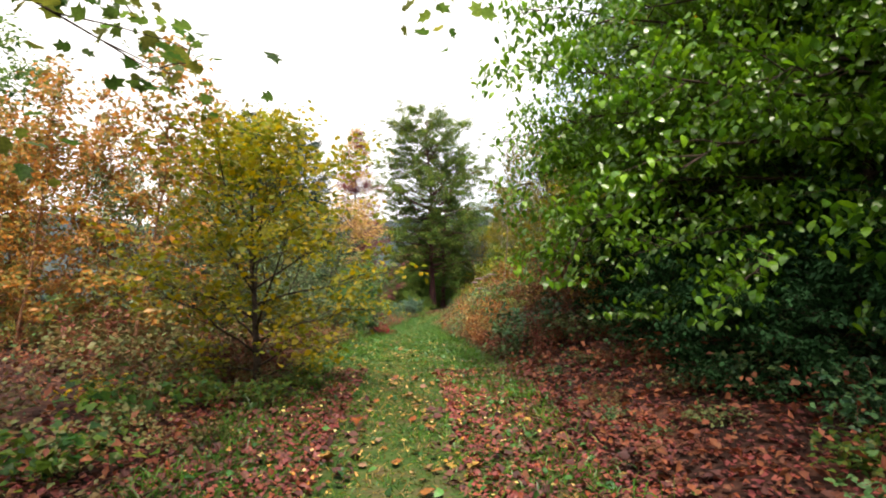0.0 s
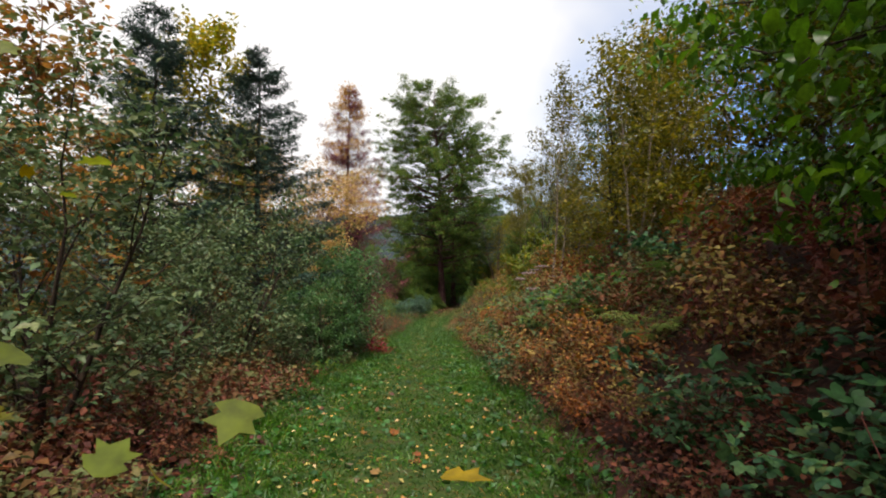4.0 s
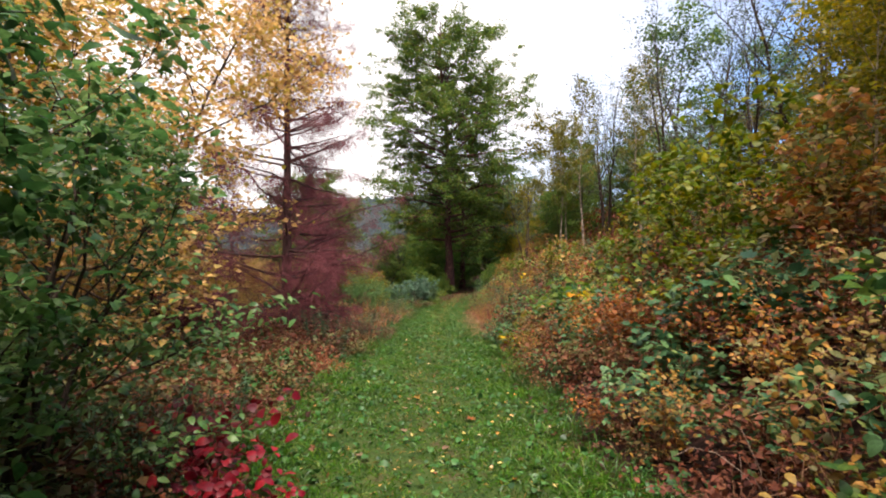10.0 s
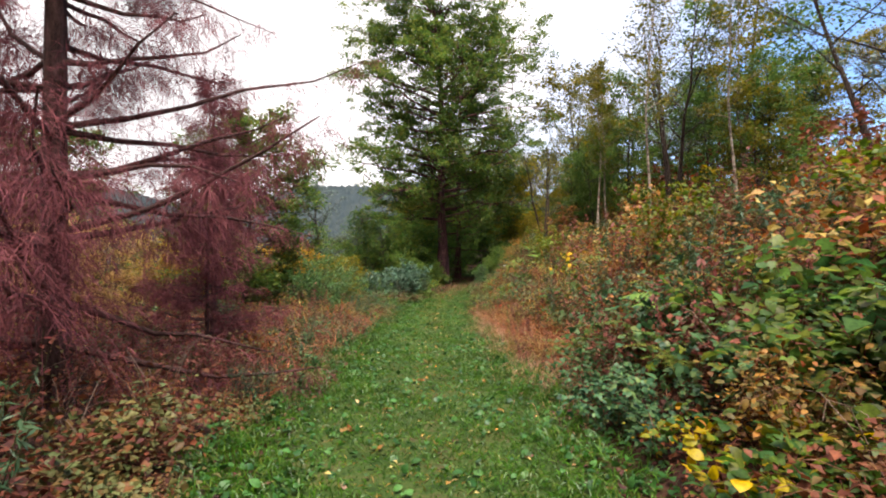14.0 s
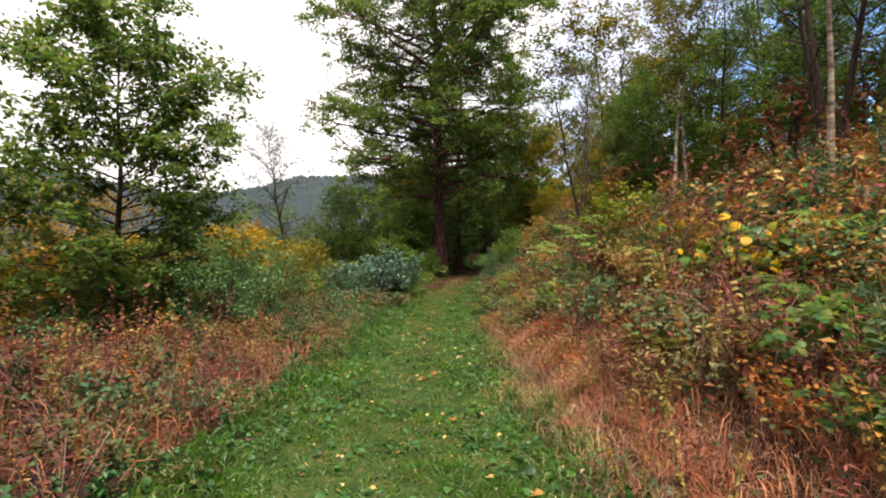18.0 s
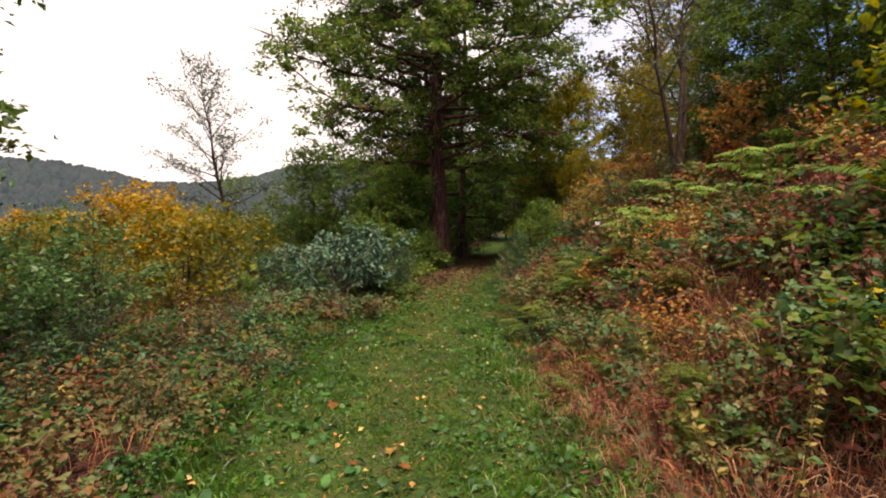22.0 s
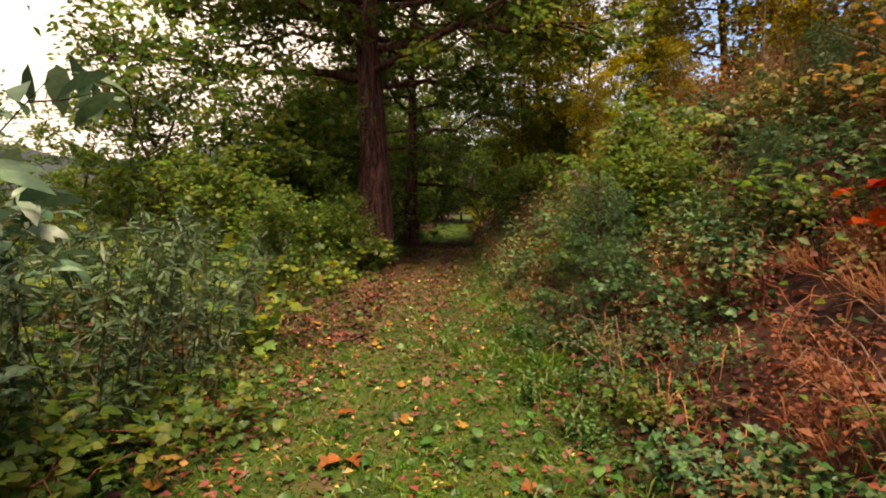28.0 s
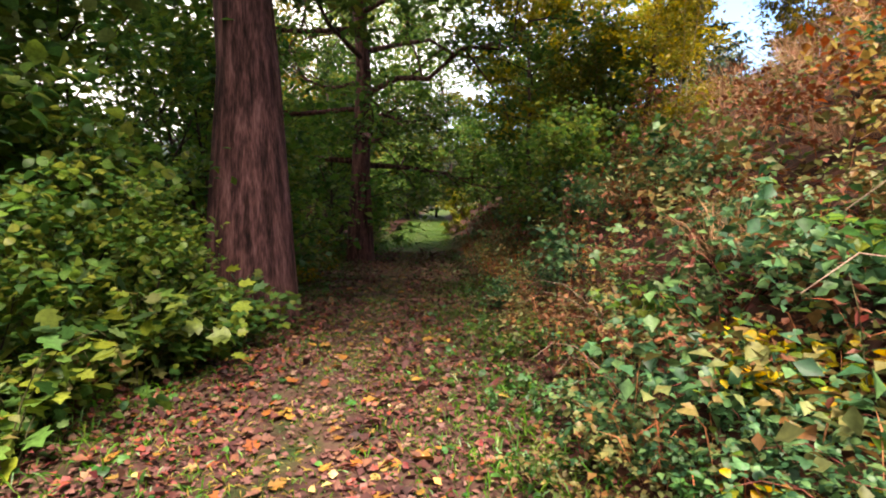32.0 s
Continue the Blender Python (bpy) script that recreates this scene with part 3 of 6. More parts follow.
def broadleaf(seed, height, radius, leaf, count, bark="bark_dark", base=0.25, trunk=0.0, limbs=22, leaf_size=0.09, up=0.55, wob=0.1,
              shape="blade", ratio=0.6, stems=1, subs=6, spread=0.22, lean=0.1, droop=0.25, bend=0.0, belly=0.55, flat=0.45, split=False, rough=(0.7, 1.12), puff=0.4, clump=0.0):
    """Meshes of a tree or shrub: (trunk, limbs with twigs, leaves), standing at the origin."""
    rng = np.random.default_rng(seed)
    tr = trunk or height * 0.014
    trunk_items, limb_items, twig_items, tips, weight = [], [], [], [], []
    for s in range(stems):
        a = rng.uniform(0, 6.28)
        out = 0.0 if stems == 1 else rng.uniform(0.15, 0.5)
        way = unit(np.array([math.cos(a) * out + rng.normal() * lean, math.sin(a) * out + rng.normal() * lean, 1.0]))
        h = height * (1 if stems == 1 else rng.uniform(0.7, 1.0))
        tp = curve_line(rng, np.array([0, 0, -0.15]), way, h * 0.96, 9, 0.05)
        rr = tr * (1 - 0.9 * np.linspace(0, 1, 9) ** 0.8)
        rr[0] *= 1.5
        rr[1] *= 1.1
        trunk_items.append((tp, rr, 10 if tr > 0.1 else 6))
        for i in range(max(3, limbs // stems)):
            f = base + (0.98 - base) * ((i + rng.uniform(0, 1)) / max(3, limbs // stems))
            p0 = along(tp, np.array([f]))[0]
            g = (f - base) / (1 - base)
            prof = (1 - ((g - belly) / (1.02 - belly)) ** 2) ** 0.5 if g > belly else 0.62 + 0.38 * (g / belly) ** 0.7
            L = radius * max(prof, 0.18) * rng.uniform(*rough)
            az = i * 2.399 + rng.uniform(-0.5, 0.5) + s
            e = up * (0.35 + 1.1 * g) + rng.normal() * 0.12
            d = np.array([math.cos(az) * math.cos(e), math.sin(az) * math.cos(e), math.sin(e)])
            lp = curve_line(rng, p0, d, L, 6, wob, bend)
            r0 = max(0.006, tr * 0.42 * (1 - 0.7 * f) * (0.5 + 0.5 * L / radius))
            limb_items.append((lp, r0 * (1 - 0.88 * np.linspace(0, 1, 6)), 5))
            for k in range(subs):
                v = 0.25 + 0.75 * (k + rng.uniform(0, 1)) / subs
                q0 = along(lp, np.array([v]))[0]
                d2 = unit(d + rng.normal(size=3) * np.array([0.75, 0.75, puff]))
                L2 = L * rng.uniform(0.22, 0.42) * (1.25 - 0.6 * v)
                sp = curve_line(rng, q0, d2, L2, 4, wob, bend)
                (twig_items if split else limb_items).append((sp, max(0.004, r0 * 0.38) * (1 - 0.85 * np.linspace(0, 1, 4)), 3))
                tips.append(sp)
                weight.append(L2 + 0.1)
    weight = np.array(weight) / np.sum(weight)
    pick = rng.choice(len(tips), count, p=weight)
    v = rng.uniform(0.1, 1.05, count)
    arr = np.array(tips)
    x = np.clip(v, 0, 1) * 3
    i0 = np.minimum(x.astype(int), 2)
    fr = (x - i0)[:, None]
    pts = arr[pick, i0] * (1 - fr) + arr[pick, i0 + 1] * fr
    if clump:
        # leaves sit in tufts at the ends and the middle of the twigs
        end = arr[pick, np.where(rng.random(count) < 0.55, 3, 2)]
        ball = rng.normal(size=(count, 3)) * np.array([1, 1, 0.5]) * 0.5
        shift = np.abs(np.sin(pick * 12.9898)) * 0.6 + 0.7
        pts = np.where((rng.random(count) < 0.86)[:, None], end + ball * (clump * shift)[:, None], pts + ball * clump)
    else:
        pts = pts + rng.normal(size=(count, 3)) * spread * np.array([1, 1, 0.55]) * radius * 0.2
    pts[:, 2] = np.maximum(pts[:, 2], 0.05)
    lv = leaves_at(rng, pts, leaf_size, flat, droop, ratio, shape)
    leaves = mesh_of("leaves", *lv, leaf)
    if split:
        return tubes(trunk_items, bark, "trunk"), [tubes([it], bark, "limb") for it in limb_items] + [tubes(twig_items, bark, "twigs")], leaves
    return tubes(trunk_items, bark, "trunk"), tubes(limb_items, bark, "branchwork"), leaves


def put_tree(name, meshes, x, y, label, category, turn=0.0, group="", sink=0.05):
    ob = thing(name, x, y, at(x, y, sink), label, category, group, turn)
    part("trunk", meshes[0], ob)
    if isinstance(meshes[1], list):
        for me in meshes[1][:-1]:
            part("limb", me, ob)
        tagged(part("twig_mass", meshes[1][-1], ob), kind="stuff")
    else:
        tagged(part("branchwork", meshes[1], ob), kind="stuff")
    if len(meshes) > 2:
        tagged(part("crown", meshes[2], ob, "crown of many small leaves with gaps"), kind="stuff")
    return ob


def again(ob, x, y, turn=0.0, size=1.0, tall=1.0, sink=0.05, tilt=0.0):
    """Another of the same kind, elsewhere."""
    return copy_thing(ob, pose(x, y, at(x, y, sink), tilt, 0, turn) @ Matrix.Diagonal((size, size, size * tall, 1)))


def conifer(seed, height, radius, needles, bark, dens=16, gap=0.28, sag=-0.25, base=0.08, needle=0.16, width=0.3, bare=False, trunk=0.0, tip_lift=0.15, split=False, many=4):
    """Spruce or larch: whorled limbs with hanging side twigs."""
    rng = np.random.default_rng(seed)
    tr = trunk or height * 0.013
    tp = curve_line(rng, np.array([0, 0, -0.1]), np.array([0, 0, 1.0]), height, 10, 0.015)
    items, sets = [], []
    z = base * height
    while z < height * 0.97:
        f = z / height
        n = rng.integers(4, 7)
        for i in range(n):
            a = rng.uniform(0, 6.28)
            L = radius * (1 - f) ** 0.75 * rng.uniform(0.7, 1.1)
            if L < 0.15:
                continue
            e = sag * (1 - f) + 0.35 * f + rng.normal() * (0.2 if bare else 0.08)
            d = np.array([math.cos(a) * math.cos(e), math.sin(a) * math.cos(e), math.sin(e)])
            p0 = along(tp, np.array([min(0.99, f + rng.normal() * 0.006)]))[0]
            lp = curve_line(rng, p0, d, L, 6, 0.12 if bare else 0.05, tip_lift)
            items.append((lp, max(0.008, tr * (0.36 if bare else 0.30) * (1 - f)) * (1 - 0.85 * np.linspace(0, 1, 6)), 5))
            k = int(dens * L) + 3
            v = rng.uniform(0.12, 1.0, k)
            q = along(lp, v)
            sd = unit(np.cross(d, [0, 0, 1.0]))
            sg = rng.choice([-1, 1], k)[:, None]
            w = unit(sd * sg + d * rng.uniform(0.2, 1.2, (k, 1)) + rng.normal(size=(k, 3)) * (0.25 if not bare else 0.55) - np.array([0, 0, 0.45 if not bare else 0.6]))
            ln = (0.16 + 0.26 * L * (1.1 - v) * rng.uniform(0.6, 1.3, k))
            if bare:
                sets.append(strands(q, w, unit(np.cross(w, rng.normal(size=(k, 3)))), ln * 1.3, width * 0.028, 0.3))
                m = 17
                q2 = np.repeat(q, m, 0) + np.repeat(w * (ln * 1.1)[:, None], m, 0) * rng.uniform(0.15, 1.0, (k * m, 1))
                w2 = unit(rng.normal(size=(k * m, 3)) * 0.8 + np.repeat(w, m, 0) * 0.5 - np.array([0, 0, 0.4]))
                sets.append(strands(q2, w2, unit(np.cross(w2, rng.normal(size=(k * m, 3)))), rng.uniform(0.08, 0.28, k * m), width * 0.026, 0.2))
            else:
                m = many
                q2 = np.repeat(q, m, 0) + np.repeat(w * ln[:, None], m, 0) * rng.uniform(0, 0.9, (k * m, 1))
                w2 = unit(rng.normal(size=(k * m, 3)) * 0.45 + np.repeat(w, m, 0))
                sets.append(blades(q2, w2, unit(np.cross(w2, rng.normal(size=(k * m, 3)) * 0.5 + np.array([0, 0, 1.0]))), rng.uniform(0.6, 1.3, k * m) * needle, needle * width, 0.3))
        z += gap * (1.0 - 0.4 * f) * rng.uniform(0.7, 1.3) * (1 if height < 6 else 1.5)
    rad = tr * (1 - 0.95 * np.linspace(0, 1, 10))
    rad[0] *= 1.4
    limbs = [tubes([it], bark, "limb") for it in items[:-6]] + [tubes(items[-6:], bark, "top_limbs")] if split else tubes(items, bark, "branchwork")
    return tubes([(tp, rad, 9)], bark, "trunk"), limbs, mesh_of("needles", *join(sets), needles)


# ---- ground ----
def spaced(lo, hi, step, far, grow=1.22):
    a = list(np.arange(lo, hi + step / 2, step))
    d = step
    while a[-1] < far:
        d *= grow
        a.append(a[-1] + d)
    d = step
    while a[0] > -far:
        d *= grow
        a.insert(0, a[0] - d)
    return np.array(a)


def build_ground():
    gx, gy = spaced(-9, 11, 0.25, 900), spaced(-4, 100, 0.4, 1100)
    X, Y = np.meshgrid(gx, gy)
    Z = land(X, Y)
    v = np.stack([X, Y, Z], -1).reshape(-1, 3)
    n, k = len(gx), len(gy)
    i = (np.arange(k - 1)[:, None] * n + np.arange(n - 1)[None]).ravel()
    me = mesh_of("ground", v, np.stack([i, i + 1, i + n + 1, i + n], -1), "ground")
    u = v[:, 0] - path_x(v[:, 1])
    turf = np.clip(1.25 - np.abs(u + 0.05) / 1.45, 0, 1) ** 0.6
    turf = np.maximum(turf, np.clip((np.hypot(v[:, 0], v[:, 1] - 30) - 70) / 60, 0, 0.42))
    turf = np.maximum(turf, np.clip((-u - 7) / 5, 0, 0.5))
    lit = np.interp(v[:, 1] - 1.3 * u, [-5, 5, 9, 54, 58, 60.5, 64, 75, 85], [0.5, 0.42, 0.12, 0.08, 0.3, 0.5, 0.8, 0.7, 0.2]) * np.clip(1.6 - np.abs(u) / 1.6, 0, 1)
    lit = np.maximum(lit, 0.42 * np.exp(-(u / 0.55) ** 2))
    lit = lit * (1 - 0.25 * np.exp(-((u + 0.05) / 0.28) ** 2))
    for name, val in (("turf", turf), ("litter", lit)):
        me.attributes.new(name, 'FLOAT', 'POINT').data.foreach_set("value", val.astype(np.float32))
    me.shade_smooth()
    tagged(new("ground", me), "soil with turf path, leaf litter and a rising bank", "ground", kind="structure")


build_ground()

# ---- trees that stand by the way ----
OAK = "tall old oak with green, slightly yellowing leaves beside the path"
oak_mesh = broadleaf(11, 27.5, 8.2, "oak", 140000, "bark", base=0.185, trunk=0.42, limbs=116, leaf_size=0.17, up=0.36, subs=10, spread=0.20, lean=0.01, wob=0.26, bend=-0.08, rough=(0.6, 1.15), belly=0.36, ratio=0.68, split=True, puff=0.8, clump=0.48)
put_tree("oak_tree", oak_mesh, -0.95, 69.2, OAK, "tree", 40)
second = broadleaf(12, 22.0, 7.4, "oak", 33000, "bark", base=0.12, trunk=0.28, limbs=44, leaf_size=0.16, up=0.12, subs=9, spread=0.16, lean=0.02, wob=0.30, bend=-0.10, belly=0.4, split=True, puff=0.5, clump=0.4)
put_tree("oak_tree", second, 0.5, 77.0, "slimmer oak with crooked dark limbs reaching over the path", "tree", 10)

rng_beech = np.random.default_rng(3)
beech = broadleaf(21, 8.5, 3.5, "beech", 30000, "bark_dark", base=0.03, trunk=0.11, limbs=70, leaf_size=0.105, up=0.25, subs=9, spread=0.30, bend=-0.26, droop=1.0, belly=0.3, ratio=0.55, shape="oval", clump=0.34)
b1 = put_tree("beech_tree", beech, 4.3, 8.2, "low-branched beech with dense glossy green hanging leaves", "tree", 0, "beeches by the path")
again(b1, 4.4, 5.9, 40, 0.9)
beech_far = broadleaf(22, 8.5, 3.5, "beech", 24000, "bark_dark", base=0.03, trunk=0.11, limbs=60, leaf_size=0.12, up=0.25, subs=7, spread=0.30, bend=-0.26, droop=0.9, belly=0.3, ratio=0.58, clump=0.42)
b2 = put_tree("beech_tree", beech_far, 4.6, 10.4, "dense dark green beech further along the bank", "tree", 75, "beeches by the path")
# the copies beside and behind the start are unseen, added to shade the ground
for x, y, a, s in ((5.2, 12.4, 130, 0.9), (6.2, 6.8, 250, 1.0), (7.6, 9.4, 20, 1.0), (6.2, 0.8, 310, 0.95), (3.9, -4.4, 60, 1.0), (6.6, 4.2, 200, 0.9), (8.8, 6.2, 110, 1.0)):
    again(b2, x, y, a, s)
# added low growth; its dark colour paints in the shade beneath the boughs
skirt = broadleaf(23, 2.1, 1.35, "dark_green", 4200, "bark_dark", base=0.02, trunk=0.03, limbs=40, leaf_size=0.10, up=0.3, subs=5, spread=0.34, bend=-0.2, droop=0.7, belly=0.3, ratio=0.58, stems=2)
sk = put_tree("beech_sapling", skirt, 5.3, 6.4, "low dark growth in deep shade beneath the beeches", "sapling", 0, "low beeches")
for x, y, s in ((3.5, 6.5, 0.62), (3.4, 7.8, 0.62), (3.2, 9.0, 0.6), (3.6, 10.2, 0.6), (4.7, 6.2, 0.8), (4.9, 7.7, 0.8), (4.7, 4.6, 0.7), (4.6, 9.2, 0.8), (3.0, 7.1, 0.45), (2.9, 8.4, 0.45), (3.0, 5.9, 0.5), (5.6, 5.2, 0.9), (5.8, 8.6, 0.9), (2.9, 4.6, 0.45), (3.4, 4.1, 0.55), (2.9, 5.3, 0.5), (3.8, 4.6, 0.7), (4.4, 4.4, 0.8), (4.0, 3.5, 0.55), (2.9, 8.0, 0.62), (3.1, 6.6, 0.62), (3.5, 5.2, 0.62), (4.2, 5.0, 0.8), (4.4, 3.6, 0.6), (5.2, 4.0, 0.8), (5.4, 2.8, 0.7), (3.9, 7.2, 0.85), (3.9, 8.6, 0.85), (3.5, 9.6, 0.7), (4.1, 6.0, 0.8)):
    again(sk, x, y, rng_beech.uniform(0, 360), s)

maple = broadleaf(31, 3.5, 1.75, "maple", 8000, "bark_dark", base=0.08, trunk=0.055, limbs=34, leaf_size=0.066, up=0.72, subs=7, spread=0.34, shape="lobed", ratio=0.62, belly=0.22, wob=0.14, split=True, rough=(0.6, 1.25), clump=0.3)
put_tree("maple_tree", maple, -2.25, 6.65, "young field maple turning yellow, with dark bare limbs inside", "tree", 60)
# the oak whose limb hangs over the start
over = broadleaf(33, 6.5, 4.8, "oak", 5200, "bark_dark", base=0.58, trunk=0.14, limbs=26, leaf_size=0.13, up=0.1, subs=6, spread=0.25, bend=-0.12, shape="lobed", ratio=0.6)
put_tree("oak_tree", over, -4.3, 1.9, "oak whose leafy limbs hang over the path", "tree", 0)

thicket = broadleaf(35, 5.5, 1.5, "russet", 2600, "stem", base=0.12, trunk=0.035, limbs=22, leaf_size=0.12, up=0.9, subs=5, spread=0.5, belly=0.4)
t0 = put_tree("birch_sapling", thicket, -5.2, 9.0, "slender sapling with russet and orange autumn leaves", "sapling", 0, "russet saplings")
rs = np.random.default_rng(5)
for i in range(22):
    x, y = -5.4 - 9 * rs.random() ** 1.2, 6.5 + 9.5 * rs.random()
    again(t0, x, y, rs.uniform(0, 360), rs.uniform(0.8, 1.25), rs.uniform(0.9, 1.2))

sallow = broadleaf(41, 3.4, 1.7, "sallow", 5200, "bark_dark", base=0.08, trunk=0.04, limbs=40, leaf_size=0.085, up=0.8, subs=6, spread=0.34, stems=5, ratio=0.5)
s0 = put_tree("sallow_bush", sallow, -3.8, 11.4, "many-stemmed sallow bush with grey-green leaves", "bush", 0, "sallow bushes")
again(s0, -4.0, 13.6, 80, 0.6, 1.0)
again(s0, -6.2, 12.4, 200, 1.1, 1.2)
again(s0, -3.3, 16.6, 140, 0.36)
again(s0, -3.95, 15.5, 30, 0.95)
again(s0, -5.3, 16.4, 260, 1.1)
for x, y, s in ((-5.2, 18.6, 0.4), (-6.4, 20.0, 0.45), (-7.4, 18.4, 0.5), (-5.8, 22.4, 0.42), (-8.2, 21.0, 0.5), (-4.6, 19.6, 0.3), (-6.9, 22.8, 0.5)):
    again(t0, x, y, rs.uniform(0, 360), s)

willow = broadleaf(43, 3.6, 1.65, "willow", 9000, "bark_dark", base=0.05, trunk=0.045, limbs=44, leaf_size=0.075, up=0.75, subs=6, spread=0.34, stems=4, ratio=0.5, shape="oval")
w0 = put_tree("willow_bush", willow, -3.45, 20.5, "dense willow bush with fresh green leaves, close to the path", "bush", 0, "willow bushes")
again(w0, -3.5, 22.2, 100, 0.9, 1.05)
again(w0, -3.1, 18.4, 220, 0.62)

spruce_m = conifer(51, 8.6, 3.2, "spruce", "bark_dark", dens=60, gap=0.17, needle=0.085, width=0.2, base=0.2, many=7)
sp0 = put_tree("spruce_tree", spruce_m, -5.3, 20.6, "dark blue-green spruce with bare dead lower limbs", "tree", 0, "spruces")
again(sp0, -6.6, 18.0, 90, 0.95)

ymaple = broadleaf(61, 8.5, 2.7, "peach", 17000, "bark_dark", base=0.15, trunk=0.09, limbs=40, leaf_size=0.095, up=0.6, subs=8, spread=0.34, shape="blade", ratio=0.8, stems=2, puff=0.7, clump=0.5)
y0 = put_tree("maple_tree", ymaple, -6.0, 26.3, "maple with pale orange and yellow leaves and forked dark stems", "tree", 0, "pale orange maples")
again(y0, -7.6, 29.8, 70, 0.95)
again(y0, -9.6, 25.5, 170, 1.05)
ygreen = broadleaf(63, 9.0, 2.4, "maple", 6500, "bark_dark", base=0.25, trunk=0.09, limbs=30, leaf_size=0.14, up=0.8, subs=6, spread=0.36, ratio=0.7)
yg0 = put_tree("maple_tree", ygreen, -9.0, 22.0, "taller maple with yellow-green leaves", "tree", 0, "yellow maples")
again(yg0, -9.0, 27.0, 120, 1.0)
again(yg0, 9.7, 80.0, 120, 1.0)
again(yg0, 10.8, 82.5, 10, 1.1)

larch = conifer(71, 13.0, 3.8, "twig_larch", "bark_larch", dens=24, gap=0.36, sag=-0.12, base=0.06, width=0.19, bare=True, trunk=0.15, tip_lift=0.14, split=True)
small_larch = conifer(73, 6.0, 2.1, "twig_larch", "bark_larch", dens=8, gap=0.26, sag=-0.1, base=0.05, width=0.42, bare=True, trunk=0.07)
rl = np.random.default_rng(72)
# needles added to the upper larch to carry the glare colour
gold_at = np.concatenate([along(curve_line(rl, np.array([0, 0, z]), unit(np.array([math.cos(a), math.sin(a), 0.15])), 3.8 * (1 - z / 13.0) ** 0.75, 5, 0.08), rl.uniform(0.15, 1, 90)) for z, a in zip(rl.uniform(5.6, 12.6, 66), rl.uniform(0, 6.28, 66))])
gold_at += rl.normal(size=gold_at.shape) * 0.12
l0 = put_tree("larch_tree", larch, -5.35, 33.5, "bare larch with pinkish-brown hanging twigs and dead limbs", "tree", 0, "bare larches")
tagged(part("golden_needle_mass", mesh_of("needle_mass", *leaves_at(rl, gold_at, 0.13, 0.8, 0.1, 0.35), "larch_gold"), l0, "added golden needles in the upper crown, coloured for the sky glare"), kind="stuff")
sl = put_tree("larch_tree", small_larch, -5.9, 38.8, "small larch with dense pinkish-brown twigs", "tree", 0, "small larches")
again(sl, -8.6, 36.5, 100, 1.1)
again(sl, -4.9, 36.2, 210, 0.6)
again(sl, -7.6, 31.0, 160, 0.9)
again(y0, -7.9, 38.6, 40, 0.36)
again(y0, -9.8, 40.6, 140, 0.42)

oak2 = broadleaf(81, 7.5, 3.2, "oak", 32000, "bark_dark", base=0.04, trunk=0.11, limbs=66, leaf_size=0.125, up=0.42, subs=9, spread=0.26, belly=0.45, wob=0.24, puff=0.7, ratio=0.7, clump=0.27)
o2 = put_tree("oak_tree", oak2, -8.95, 48.7, "young oak with a broad green crown", "tree", 0, "young oaks")
again(o2, -15.5, 46.0, 100, 0.95)
orange_b = broadleaf(83, 3.5, 1.7, "golden", 4600, "stem", base=0.06, trunk=0.05, limbs=40, leaf_size=0.12, up=0.75, subs=6, spread=0.36, stems=5)
g0 = put_tree("golden_bush", orange_b, -9.3, 58.8, "broad bush with glowing golden-yellow leaves", "bush", 0, "golden bushes")
again(g0, -15.0, 56.0, 60, 0.95)
again(g0, -12.6, 53.6, 20, 0.9)
again(g0, -14.5, 70.0, 160, 1.15)
again(g0, -11.0, 60.5, 160, 0.95)
again(g0, -17.0, 64.0, 300, 1.15)
dark_b = broadleaf(85, 2.3, 1.4, "willow", 4200, "bark_dark", base=0.05, trunk=0.03, limbs=36, leaf_size=0.075, up=0.7, subs=5, spread=0.36, stems=5)
d0 = put_tree("privet_bush", dark_b, -5.6, 47.2, "rounded bush with small dark blue-green leaves", "bush", 0, "privet bushes")
again(d0, -5.2, 49.6, 100, 0.8)
again(d0, -7.4, 52.0, 200, 0.8)

birch = broadleaf(92, 8.4, 2.6, "bluish", 5200, "bark_dark", base=0.24, trunk=0.12, limbs=34, leaf_size=0.10, up=0.75, subs=7, spread=0.3, lean=0.12, belly=0.3, wob=0.16, split=True)
put_tree("birch_tree", birch, -9.1, 65.0, "thin leaning birch, nearly bare", "tree", 0, "thin birches")

rhodo = broadleaf(95, 2.0, 1.25, "blue_green", 1700, "bark_dark", base=0.30, trunk=0.05, limbs=26, leaf_size=0.14, up=0.7, subs=5, spread=0.24, stems=4, ratio=0.36, droop=0.35, shape="oval")
r0 = put_tree("rhododendron_bush", rhodo, -2.95, 56.5, "rhododendron with long leathery blue-green leaves", "bush", 0, "rhododendrons")
again(r0, -3.3, 55.2, 60, 0.9)
again(r0, -4.5, 56.8, 120, 0.75)

hazel = broadleaf(97, 4.0, 1.9, "hazel", 3000, "bark_dark", base=0.05, trunk=0.04, limbs=44, leaf_size=0.165, up=0.8, subs=5, spread=0.36, stems=6, ratio=0.72, clump=0.4, shape="oval")
h0 = put_tree("hazel_bush", hazel, -3.6, 67.5, "many-stemmed hazel bush with green and yellowing leaves", "bush", 0, "hazel bushes")
for x, y, s in ((-5.4, 69.4, 0.7), (-2.9, 65.7, 0.45), (-2.3, 67.3, 0.6), (-3.5, 64.4, 0.6), (-2.4, 63.4, 0.42), (-1.6, 73.6, 0.75), (3.9, 71.5, 0.6), (5.9, 74.0, 0.95)):
    again(h0, x, y, rs.uniform(0, 360), s, rs.uniform(0.9, 1.1))
